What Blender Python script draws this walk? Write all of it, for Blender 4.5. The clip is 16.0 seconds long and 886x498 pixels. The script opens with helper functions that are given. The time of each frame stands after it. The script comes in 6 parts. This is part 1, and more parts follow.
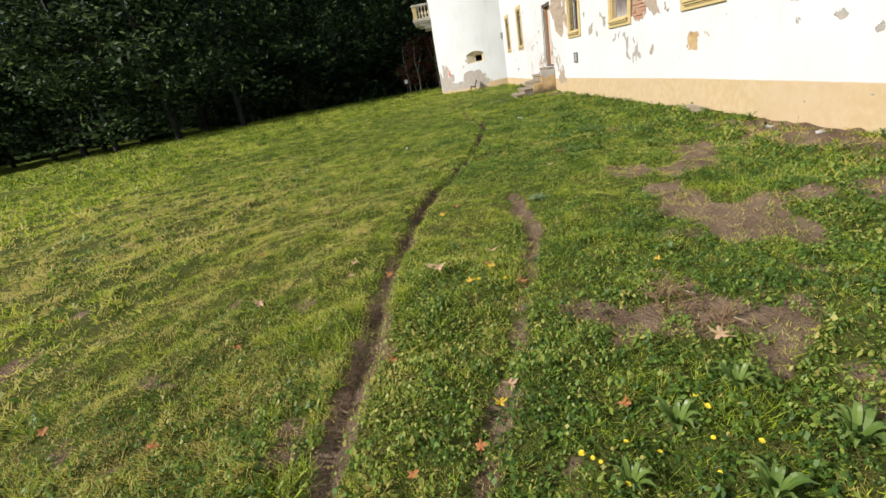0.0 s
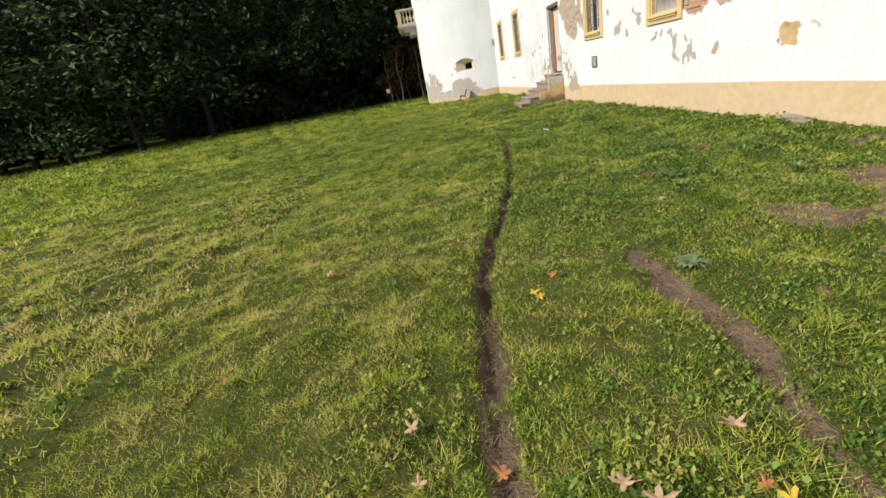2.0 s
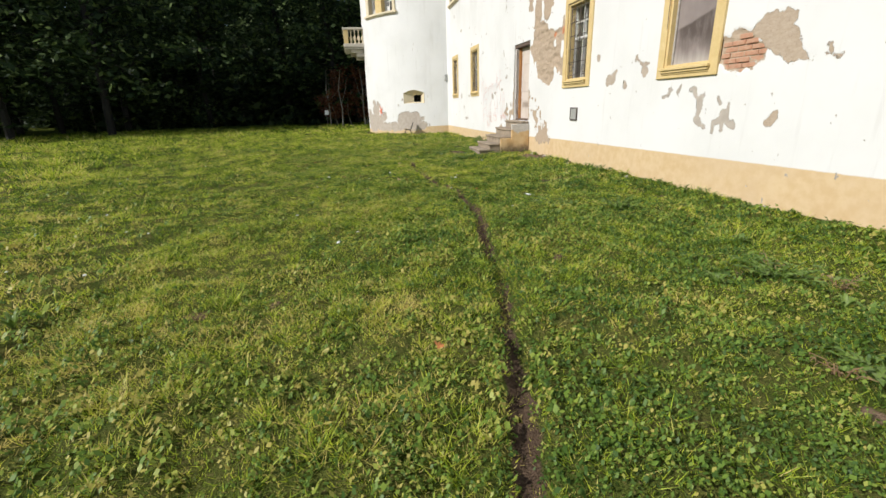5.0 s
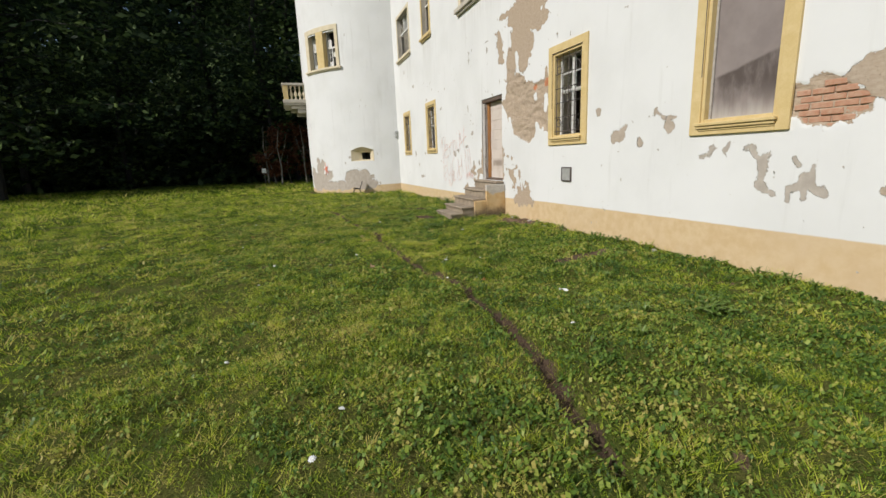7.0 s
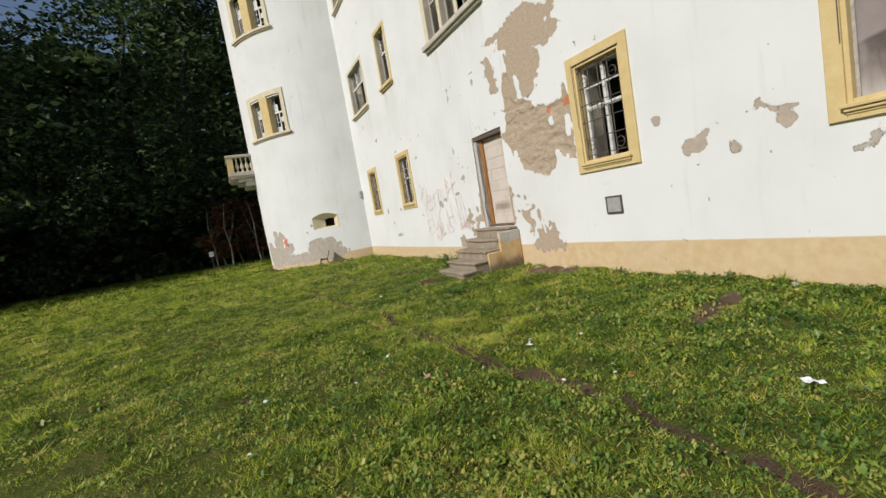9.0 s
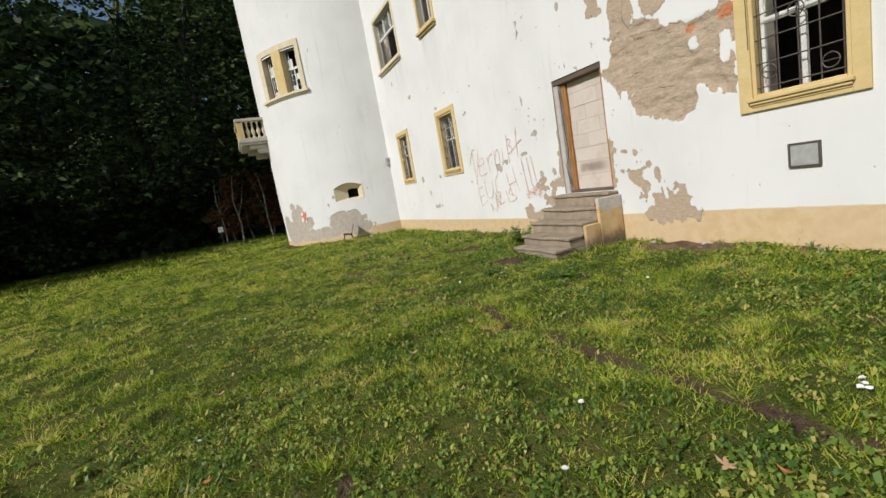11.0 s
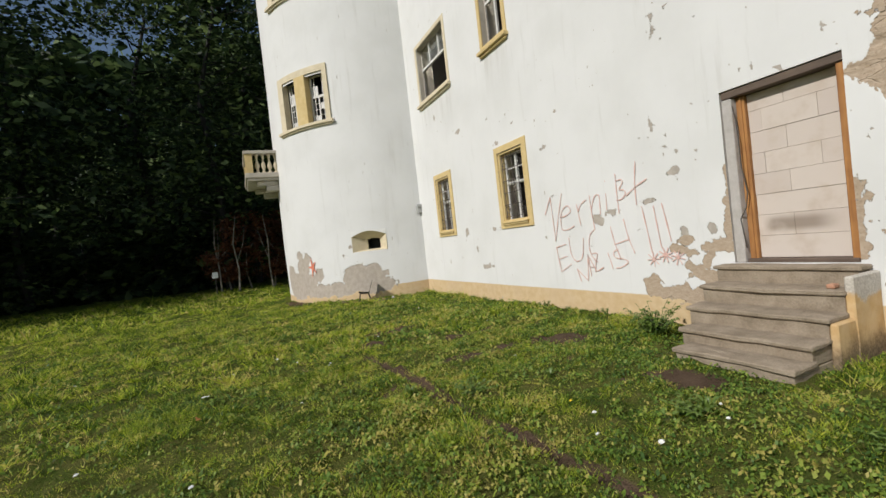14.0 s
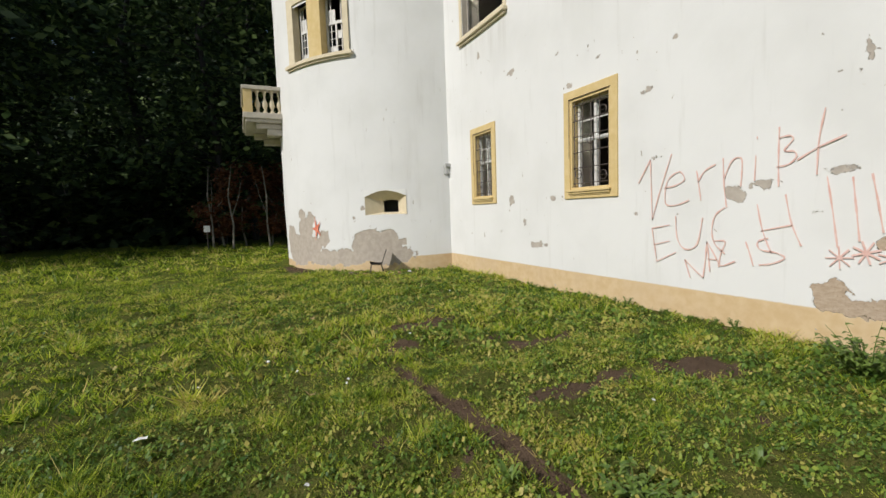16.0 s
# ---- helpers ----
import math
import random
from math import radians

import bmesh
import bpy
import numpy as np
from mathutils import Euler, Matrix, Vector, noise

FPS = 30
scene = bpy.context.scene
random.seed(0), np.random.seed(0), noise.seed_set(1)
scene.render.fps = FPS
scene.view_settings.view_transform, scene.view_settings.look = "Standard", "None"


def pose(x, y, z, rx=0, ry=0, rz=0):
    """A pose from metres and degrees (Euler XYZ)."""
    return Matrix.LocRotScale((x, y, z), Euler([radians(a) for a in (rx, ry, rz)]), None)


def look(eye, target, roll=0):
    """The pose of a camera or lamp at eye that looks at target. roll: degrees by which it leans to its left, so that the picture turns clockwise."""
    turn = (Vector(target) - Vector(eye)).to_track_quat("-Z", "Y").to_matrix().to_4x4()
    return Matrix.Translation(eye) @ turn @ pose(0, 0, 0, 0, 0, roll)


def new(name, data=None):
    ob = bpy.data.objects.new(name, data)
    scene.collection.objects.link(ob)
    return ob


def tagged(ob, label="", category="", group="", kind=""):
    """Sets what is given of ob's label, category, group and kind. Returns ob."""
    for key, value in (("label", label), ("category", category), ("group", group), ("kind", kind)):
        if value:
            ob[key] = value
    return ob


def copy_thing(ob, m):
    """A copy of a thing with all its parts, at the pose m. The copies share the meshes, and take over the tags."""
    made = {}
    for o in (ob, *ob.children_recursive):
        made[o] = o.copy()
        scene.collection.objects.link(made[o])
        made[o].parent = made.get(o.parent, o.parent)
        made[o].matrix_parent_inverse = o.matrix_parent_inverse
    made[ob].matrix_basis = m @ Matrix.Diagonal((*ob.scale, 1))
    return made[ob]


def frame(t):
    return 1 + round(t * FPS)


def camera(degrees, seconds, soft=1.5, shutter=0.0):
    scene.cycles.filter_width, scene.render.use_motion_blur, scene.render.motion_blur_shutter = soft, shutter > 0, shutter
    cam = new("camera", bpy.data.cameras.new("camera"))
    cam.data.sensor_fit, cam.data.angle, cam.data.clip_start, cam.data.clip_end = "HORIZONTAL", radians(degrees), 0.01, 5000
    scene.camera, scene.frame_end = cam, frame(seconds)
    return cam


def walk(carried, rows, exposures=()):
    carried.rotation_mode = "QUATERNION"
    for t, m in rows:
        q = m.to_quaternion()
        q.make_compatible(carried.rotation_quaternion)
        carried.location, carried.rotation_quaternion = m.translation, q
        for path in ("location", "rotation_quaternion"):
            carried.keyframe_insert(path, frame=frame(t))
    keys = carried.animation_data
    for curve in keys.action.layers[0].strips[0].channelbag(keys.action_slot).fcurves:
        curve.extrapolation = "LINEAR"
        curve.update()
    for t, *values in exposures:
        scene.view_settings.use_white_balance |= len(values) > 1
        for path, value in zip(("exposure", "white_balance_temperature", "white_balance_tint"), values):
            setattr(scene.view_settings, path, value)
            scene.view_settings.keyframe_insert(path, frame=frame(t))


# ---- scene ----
cam = camera(90.9, 16.0)
METRES, EYE, TILT, LEAN, TURN = 19.7, 1.5, 0.0, 0.0, 3.2
ROWS = [
    (0.0, 0.0, 0.0, 0.0, -4.2, -22.42, 10.26),
    (0.5, -0.011, 0.028, -0.0014, -0.27, -21.07, 9.33),
    (1.0, -0.0211, 0.0544, -0.0047, -0.13, -21.44, 6.3),
    (1.5, -0.0301, 0.0838, -0.0036, -10.98, -24.05, 5.92),
    (2.0, -0.0327, 0.1116, -0.0028, -7.21, -21.66, 9.8),
    (2.5, -0.0333, 0.1407, -0.0051, -13.01, -22.08, 8.08),
    (3.0, -0.0306, 0.1673, -0.0044, -23.44, -23.47, 7.81),
    (3.5, -0.0253, 0.1926, -0.0051, -20.31, -23.64, 6.77),
    (4.0, -0.0208, 0.2209, -0.0057, -26.69, -20.63, 4.9),
    (4.5, -0.0195, 0.2487, -0.0057, -17.7, -17.95, 7.18),
    (5.0, -0.0164, 0.2766, -0.0062, -14.16, -18.34, 1.67),
    (7.5, -0.0252, 0.4327, 0.0034, -25.9, -9.03, 5.35),
    (8.0, -0.0291, 0.4662, 0.0036, -29.44, -6.23, 8.32),
    (8.5, -0.0297, 0.5, 0.001, -29.28, -5.29, 9.18),
    (11.0, -0.0468, 0.6641, -0.0006, -28.4, -8.6, 9.97),
    (11.5, -0.0437, 0.6944, 0.0004, -29.36, -11.26, 6.97),
    (12.0, -0.0427, 0.7272, 0.0046, -29.99, -4.08, 6.01),
    (12.5, -0.0393, 0.759, 0.0046, -29.2, -3.47, 4.5),
    (13.0, -0.0385, 0.7902, 0.0022, -28.47, -3.38, 1.0),
    (13.5, -0.0344, 0.823, 0.0028, -31.85, -4.14, 1.14),
    (14.0, -0.0236, 0.8533, 0.0027, -27.93, -1.04, 6.37),
    (14.5, -0.0169, 0.8894, 0.0017, -30.5, -2.7, 4.65),
    (15.0, -0.0084, 0.9234, -0.0006, -32.25, -3.2, 5.66),
    (15.5, -0.0072, 0.9533, -0.0007, -26.26, -4.33, 1.92),
    (16.0, -0.0071, 0.985, 0.0018, -27.92, -4.96, 2.04),
]

# the world, the sun and the exposure
EXPOSURES = [(0.0, 0.13), (4.0, 0.05), (5.2, 0.06), (7.3, -0.28), (10.0, -0.27), (12.5, -0.22), (14.0, -0.36), (15.5, -0.36), (16.0, -0.3)]
walk(cam, [(t, pose(0, 0, EYE, TILT, LEAN, TURN) @ pose(METRES * x, METRES * y, METRES * z, 90 + pitch, roll, yaw)) for t, x, y, z, yaw, pitch, roll in ROWS], EXPOSURES)

SUN_ELEVATION, SUN_WAY = radians(37), Vector((-0.962, -0.272, 0)).normalized()
world = bpy.data.worlds.new("sky")
scene.world = world
world.use_nodes = True
sky = world.node_tree.nodes.new("ShaderNodeTexSky")
sky.sky_type, sky.sun_disc = "NISHITA", False
sky.sun_elevation, sky.sun_rotation = SUN_ELEVATION, math.atan2(SUN_WAY.x, SUN_WAY.y)
background = world.node_tree.nodes["Background"]
background.inputs["Strength"].default_value = 0.09
world.node_tree.links.new(sky.outputs[0], background.inputs["Color"])
sun_data = bpy.data.lights.new("sun", "SUN")
sun_data.energy, sun_data.angle, sun_data.color = 4.6, radians(0.5), (1.0, 0.965, 0.915)
sun = new("sun", sun_data)
to_sun = SUN_WAY * math.cos(SUN_ELEVATION) + Vector((0, 0, math.sin(SUN_ELEVATION)))
sun.matrix_world = look(to_sun * 60 + Vector((0, 20, 0)), (0, 20, 0))


# ---- materials ----
class Nodes:
    """A short way to write node trees."""

    def __init__(self, name):
        self.mat = bpy.data.materials.new(name)
        self.mat.use_nodes = True
        self.tree = self.mat.node_tree
        self.bsdf = self.tree.nodes["Principled BSDF"]
        self.out = self.tree.nodes["Material Output"]

    def put(self, socket, value):
        if isinstance(value, bpy.types.NodeSocket):
            self.tree.links.new(value, socket)
        elif isinstance(value, (tuple, list)) and len(value) == 3 and len(socket.default_value) == 4:
            socket.default_value = (*value, 1)
        else:
            socket.default_value = value

    def node(self, kind, **values):
        n = self.tree.nodes.new(kind)
        for key, value in values.items():
            self.put(n.inputs[key], value)
        return n

    def coords(self, which="Object"):
        return self.tree.nodes.new("ShaderNodeTexCoord").outputs[which]

    def place(self):
        return self.tree.nodes.new("ShaderNodeNewGeometry").outputs["Position"]

    def island(self):
        return self.tree.nodes.new("ShaderNodeNewGeometry").outputs["Random Per Island"]

    def chance(self):
        return self.tree.nodes.new("ShaderNodeObjectInfo").outputs["Random"]

    def scaled(self, vector, scale):
        n = self.tree.nodes.new("ShaderNodeMapping")
        self.put(n.inputs["Vector"], vector)
        n.inputs["Scale"].default_value = scale
        return n.outputs[0]

    def noise(self, vector, scale, detail=4.0, rough=0.55):
        n = self.node("ShaderNodeTexNoise", Vector=vector, Scale=scale, Detail=detail, Roughness=rough)
        return n.outputs["Fac"]

    def ramp(self, fac, *stops):
        n = self.tree.nodes.new("ShaderNodeValToRGB")
        self.put(n.inputs[0], fac)
        e = n.color_ramp.elements
        while len(e) < len(stops):
            e.new(0.5)
        for k, (at, c) in enumerate(stops):
            e[k].position = at
            e[k].color = (c, c, c, 1) if isinstance(c, (int, float)) else (*c, 1)
        return n.outputs["Color"]

    def mix(self, fac, a, b, how="MIX"):
        n = self.tree.nodes.new("ShaderNodeMix")
        n.data_type, n.blend_type = "RGBA", how
        self.put(n.inputs["Factor"], fac)
        self.put(n.inputs["A"], a) if isinstance(a, bpy.types.NodeSocket) else setattr(n.inputs[6], "default_value", (*a, 1))
        if isinstance(a, bpy.types.NodeSocket):
            self.tree.links.new(a, n.inputs[6])
        if isinstance(b, bpy.types.NodeSocket):
            self.tree.links.new(b, n.inputs[7])
        else:
            n.inputs[7].default_value = (*b, 1)
        return n.outputs[2]

    def math(self, how, a, b=0.0):
        n = self.tree.nodes.new("ShaderNodeMath")
        n.operation = how
        self.put(n.inputs[0], a)
        self.put(n.inputs[1], b)
        return n.outputs[0]

    def step(self, value, low, high):
        n = self.node("ShaderNodeMapRange", Value=value)
        n.interpolation_type = "SMOOTHSTEP"
        n.inputs["From Min"].default_value, n.inputs["From Max"].default_value = low, high
        return n.outputs[0]

    def attribute(self, name):
        n = self.tree.nodes.new("ShaderNodeAttribute")
        n.attribute_name = name
        return n.outputs["Fac"]

    def bump(self, height, strength, distance):
        n = self.node("ShaderNodeBump", Height=height, Strength=strength, Distance=distance)
        return n.outputs[0]

    def finish(self, color, rough, normal=None, metal=0.0, specular=0.4):
        self.put(self.bsdf.inputs["Base Color"], color)
        self.put(self.bsdf.inputs["Roughness"], rough)
        self.put(self.bsdf.inputs["Metallic"], metal)
        self.put(self.bsdf.inputs["Specular IOR Level"], specular)
        if normal is not None:
            self.put(self.bsdf.inputs["Normal"], normal)
        return self.mat

    def leafy(self, color, through_share, rough=0.42, specular=0.5):
        """A thin leaf: it lets some light through."""
        self.finish(color, rough, specular=specular)
        thin = self.node("ShaderNodeBsdfTranslucent", Color=color)
        both = self.tree.nodes.new("ShaderNodeMixShader")
        both.inputs[0].default_value = through_share
        self.tree.links.new(self.bsdf.outputs[0], both.inputs[1])
        self.tree.links.new(thin.outputs[0], both.inputs[2])
        self.tree.links.new(both.outputs[0], self.out.inputs["Surface"])
        return self.mat


def plain(name, low, high, scale=6.0, rough=0.7, bumps=0.15, metal=0.0, depth=0.01):
    """A surface between two colours, mottled at two scales, with a fine relief."""
    n = Nodes(name)
    where = n.coords()
    coarse, fine = n.noise(where, scale, 5), n.noise(where, scale * 9, 4)
    fac = n.math("ADD", n.math("MULTIPLY", coarse, 0.65), n.math("MULTIPLY", fine, 0.35))
    return n.finish(n.ramp(fac, (0.32, low), (0.68, high)), rough, n.bump(fine, bumps, depth), metal)


def make_wall_paint():
    n = Nodes("peeling_white_limewash")
    p = n.place()
    big, mid, fine = n.noise(p, 0.7, 5), n.noise(p, 7, 6), n.noise(p, 38, 5)
    runs = n.noise(n.scaled(p, (3.0, 3.0, 0.28)), 1.6, 6, 0.65)
    white = n.mix(n.step(big, 0.35, 0.75), (0.70, 0.70, 0.69), (0.645, 0.645, 0.63))
    white = n.mix(n.math("MULTIPLY", n.step(runs, 0.56, 0.76), 0.38), white, (0.52, 0.51, 0.48))
    white = n.mix(n.math("MULTIPLY", n.step(n.attribute("grime"), 0.1, 0.9), n.step(runs, 0.3, 0.7)), white, (0.40, 0.38, 0.34))
    yellow = n.mix(n.step(mid, 0.3, 0.7), (0.54, 0.39, 0.22), (0.60, 0.46, 0.28))
    yellow = n.mix(n.math("MULTIPLY", n.step(big, 0.45, 0.72), 0.55), yellow, (0.56, 0.43, 0.28))
    edge = n.math("ADD", n.attribute("plinth"), n.math("MULTIPLY", n.math("SUBTRACT", mid, 0.5), 0.03))
    paint = n.mix(n.step(edge, -0.012, 0.012), white, yellow)
    grain = n.noise(n.scaled(p, (1.0, 1.0, 2.6)), 11, 6, 0.65)
    tan = n.mix(n.step(grain, 0.3, 0.7), (0.37, 0.285, 0.205), (0.46, 0.37, 0.28))
    tan = n.mix(n.step(fine, 0.55, 0.75), tan, (0.27, 0.20, 0.14))
    grey = n.mix(n.step(mid, 0.3, 0.7), (0.47, 0.42, 0.365), (0.38, 0.34, 0.295))
    red = n.mix(n.step(mid, 0.3, 0.7), (0.42, 0.15, 0.07), (0.55, 0.27, 0.15))
    kind = n.attribute("kind")
    bare = n.mix(n.step(kind, 0.3, 0.7), grey, tan)
    bare = n.mix(n.step(kind, 1.4, 1.6), bare, red)
    bare = n.mix(n.step(kind, 2.4, 2.6), bare, n.mix(n.step(mid, 0.3, 0.7), (0.47, 0.31, 0.15), (0.55, 0.39, 0.21)))
    ragged = n.math("ADD", n.attribute("peel"), n.math("ADD", n.math("MULTIPLY", n.math("SUBTRACT", n.noise(p, 7, 8, 0.72), 0.5), 1.2), n.math("MULTIPLY", n.math("SUBTRACT", fine, 0.5), 0.35)))
    open_ = n.step(ragged, -0.02, 0.03)
    rim = n.math("MULTIPLY", n.step(ragged, -0.10, -0.02), n.math("SUBTRACT", 1.0, open_))
    paint = n.mix(n.math("MULTIPLY", rim, 0.35), paint, (0.60, 0.57, 0.52))
    wob = n.node("ShaderNodeTexNoise", Vector=p, Scale=2.5, Detail=3.0)
    bent_p = n.node("ShaderNodeVectorMath")
    n.put(bent_p.inputs[0], n.scaled(p, (1.7, 1.7, 6.5)))
    n.put(bent_p.inputs[1], wob.outputs["Color"])
    cells = n.node("ShaderNodeTexVoronoi", Vector=bent_p.outputs[0], Scale=1.25)
    cells.feature = "DISTANCE_TO_EDGE"
    joint = n.math("MULTIPLY", n.math("MULTIPLY", n.math("SUBTRACT", 1.0, n.step(cells.outputs["Distance"], 0.0, 0.05)), n.math("MULTIPLY", n.step(kind, 1.08, 1.18), n.math("SUBTRACT", 1.0, n.step(kind, 2.2, 2.4)))), n.math("MULTIPLY", open_, n.step(n.noise(p, 3.5, 3), 0.42, 0.62)))
    bare = n.mix(n.math("MULTIPLY", joint, 0.14), bare, (0.25, 0.19, 0.13))
    relief = n.math("ADD", n.math("ADD", n.math("MULTIPLY", open_, -1.2), n.math("ADD", n.math("MULTIPLY", joint, -0.5), n.math("MULTIPLY", n.math("MULTIPLY", n.noise(n.scaled(p, (0.8, 0.8, 2.4)), 4.5, 4, 0.5), open_), n.math("MULTIPLY", n.step(kind, 1.08, 1.18), 2.0)))), n.math("ADD", n.math("MULTIPLY", mid, 0.22), n.math("MULTIPLY", n.math("MULTIPLY", fine, open_), 0.4)))
    return n.finish(n.mix(open_, paint, bare), 0.88, n.bump(relief, 0.9, 0.016), specular=0.2)


def make_soil_and_turf():
    n = Nodes("turf_and_soil")
    p = n.place()
    big, mid, fine, grit = n.noise(p, 0.35, 5), n.noise(p, 4.5, 6), n.noise(p, 45, 5), n.noise(p, 130, 3)
    # Ground beneath the blades, coloured dark for the shaded gaps between tufts.
    low = n.mix(n.step(mid, 0.35, 0.7), (0.068, 0.096, 0.015), (0.135, 0.13, 0.035))
    low = n.mix(n.step(fine, 0.54, 0.7), low, (0.20, 0.17, 0.06))
    low = n.mix(n.step(grit, 0.52, 0.66), low, (0.03, 0.042, 0.009))
    lawn = n.mix(n.step(big, 0.35, 0.68), (0.13, 0.17, 0.02), (0.22, 0.24, 0.035))
    lawn = n.mix(n.step(fine, 0.4, 0.75), lawn, (0.07, 0.09, 0.014))
    green = n.mix(n.attribute("meadow"), low, lawn)
    earth = n.mix(n.step(mid, 0.3, 0.7), (0.16, 0.105, 0.068), (0.28, 0.195, 0.13))
    earth = n.mix(n.step(fine, 0.5, 0.8), earth, (0.08, 0.055, 0.04))
    # Damp earth, with the shade down in the rut painted in as well.
    earth = n.mix(n.math("MULTIPLY", n.attribute("moist_shaded"), 0.75), earth, (0.075, 0.05, 0.034))
    shown = n.math("ADD", n.attribute("soil"), n.math("MULTIPLY", n.math("SUBTRACT", fine, 0.5), 0.5))
    relief = n.math("ADD", n.math("MULTIPLY", mid, 0.6), n.math("ADD", fine, n.math("MULTIPLY", grit, 0.4)))
    return n.finish(n.mix(n.step(shown, 0.15, 0.5), green, earth), 0.95, n.bump(relief, 1.0, 0.04), specular=0.1)


def make_leaf(name, stops, share=0.35):
    n = Nodes(name)
    return n.leafy(n.ramp(n.attribute("tone"), *stops), share, 0.5, 0.35)


def make_island_leaf(name, stops, share=0.3, rough=0.42, specular=0.5):
    n = Nodes(name)
    return n.leafy(n.ramp(n.island(), *stops), share, rough, specular)


def make_glass():
    n = Nodes("old_window_glass")
    n.finish((0.9, 0.95, 0.93), 0.04)
    n.bsdf.inputs["Transmission Weight"].default_value = 1.0
    n.bsdf.inputs["IOR"].default_value = 1.45
    return n.mat


def make_board():
    n = Nodes("weathered_grey_board")
    p = n.coords()
    up = n.tree.nodes.new("ShaderNodeSeparateXYZ")
    n.put(up.inputs[0], p)
    cloud, drip, fine = n.noise(p, 2.2, 5), n.noise(n.scaled(p, (1, 7, 0.8)), 1.5, 5), n.noise(p, 60, 3)
    base = n.mix(n.step(cloud, 0.3, 0.7), (0.215, 0.18, 0.17), (0.275, 0.235, 0.22))
    pale = n.math("ADD", n.math("MULTIPLY", n.math("SUBTRACT", 0.42, up.outputs["Z"]), 2.2), n.math("SUBTRACT", drip, 0.35))
    base = n.mix(n.step(pale, 0.0, 0.75), base, (0.40, 0.37, 0.34))
    tide = n.math("SUBTRACT", n.math("ADD", 1.1, n.math("MULTIPLY", up.outputs["Y"], -0.28)), up.outputs["Z"])
    tide = n.math("ADD", tide, n.math("MULTIPLY", n.math("SUBTRACT", cloud, 0.5), 0.12))
    stain = n.noise(n.scaled(p, (1, 2.2, 0.9)), 1.7, 5, 0.6)
    wet = n.math("MULTIPLY", n.step(tide, 0.0, 0.05), n.step(stain, 0.28, 0.6))
    base = n.mix(n.math("MULTIPLY", n.math("MULTIPLY", wet, n.step(up.outputs["Z"], 0.2, 0.7)), 0.95), base, (0.085, 0.066, 0.058))
    return n.finish(base, 0.6, n.bump(fine, 0.1, 0.003))


def make_wood(name, low, high, grain=(30, 30, 2)):
    n = Nodes(name)
    p = n.coords()
    fibre, blotch = n.noise(n.scaled(p, grain), 1.0, 5), n.noise(p, 5, 4)
    fac = n.math("ADD", n.math("MULTIPLY", fibre, 0.6), n.math("MULTIPLY", blotch, 0.4))
    return n.finish(n.ramp(fac, (0.3, low), (0.7, high)), 0.65, n.bump(fibre, 0.3, 0.004))


def make_block():
    n = Nodes("aerated_concrete_block")
    p = n.place()
    up = n.tree.nodes.new("ShaderNodeSeparateXYZ")
    n.put(up.inputs[0], p)
    fine, cloud = n.noise(p, 70, 4), n.noise(p, 3, 5)
    base = n.mix(n.chance(), (0.54, 0.47, 0.42), (0.60, 0.53, 0.47))
    base = n.mix(n.step(cloud, 0.45, 0.75), base, (0.50, 0.42, 0.35))
    band = n.math("MULTIPLY", n.step(up.outputs["Z"], 1.16, 1.26), n.math("SUBTRACT", 1.0, n.step(up.outputs["Z"], 1.32, 1.44)))
    side = n.math("MULTIPLY", n.step(up.outputs["Y"], 19.4, 19.75), n.math("SUBTRACT", 1.0, n.step(up.outputs["Y"], 20.15, 20.32)))
    soot = n.math("MULTIPLY", n.math("MULTIPLY", band, side), n.step(n.noise(p, 2.0, 3), 0.1, 0.5))
    base = n.mix(n.math("MULTIPLY", soot, 0.8), base, (0.24, 0.19, 0.15))
    return n.finish(base, 0.92, n.bump(fine, 0.25, 0.004), specular=0.2)


def make_flank():
    """Ochre-washed plaster: bare and pale along the top, splashed with soil at the foot."""
    n = Nodes("stained_step_plaster")
    p = n.place()
    up = n.tree.nodes.new("ShaderNodeSeparateXYZ")
    n.put(up.inputs[0], p)
    mid, fine = n.noise(p, 5, 6), n.noise(p, 40, 4)
    edge = n.math("ADD", up.outputs["Z"], n.math("MULTIPLY", n.math("SUBTRACT", mid, 0.5), 0.35))
    ochre = n.mix(n.step(mid, 0.3, 0.7), (0.54, 0.35, 0.16), (0.62, 0.45, 0.25))
    pale = n.mix(n.step(fine, 0.3, 0.7), (0.42, 0.38, 0.33), (0.58, 0.54, 0.48))
    wash = n.mix(n.step(edge, 0.46, 0.54), ochre, pale)
    soil = n.mix(n.step(fine, 0.3, 0.7), (0.13, 0.095, 0.06), (0.24, 0.18, 0.12))
    wash = n.mix(n.step(edge, -0.1, 0.2), soil, wash)
    return n.finish(wash, 0.92, n.bump(n.math("ADD", mid, n.math("MULTIPLY", fine, 0.3)), 0.6, 0.02), specular=0.2)


WALL = make_wall_paint()
TURF = make_soil_and_turf()
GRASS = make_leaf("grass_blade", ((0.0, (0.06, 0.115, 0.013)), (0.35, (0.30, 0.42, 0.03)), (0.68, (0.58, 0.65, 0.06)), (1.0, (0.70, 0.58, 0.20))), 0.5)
CLOVER = make_leaf("clover_leaf", ((0.0, (0.06, 0.125, 0.02)), (0.5, (0.16, 0.26, 0.038)), (0.82, (0.33, 0.40, 0.065)), (1.0, (0.48, 0.42, 0.11))), 0.4)
WEED = make_island_leaf("weed_leaf", ((0.0, (0.08, 0.15, 0.022)), (1.0, (0.2, 0.28, 0.06))))
THISTLE = make_island_leaf("grey_green_leaf", ((0.0, (0.13, 0.19, 0.07)), (1.0, (0.22, 0.29, 0.12))))
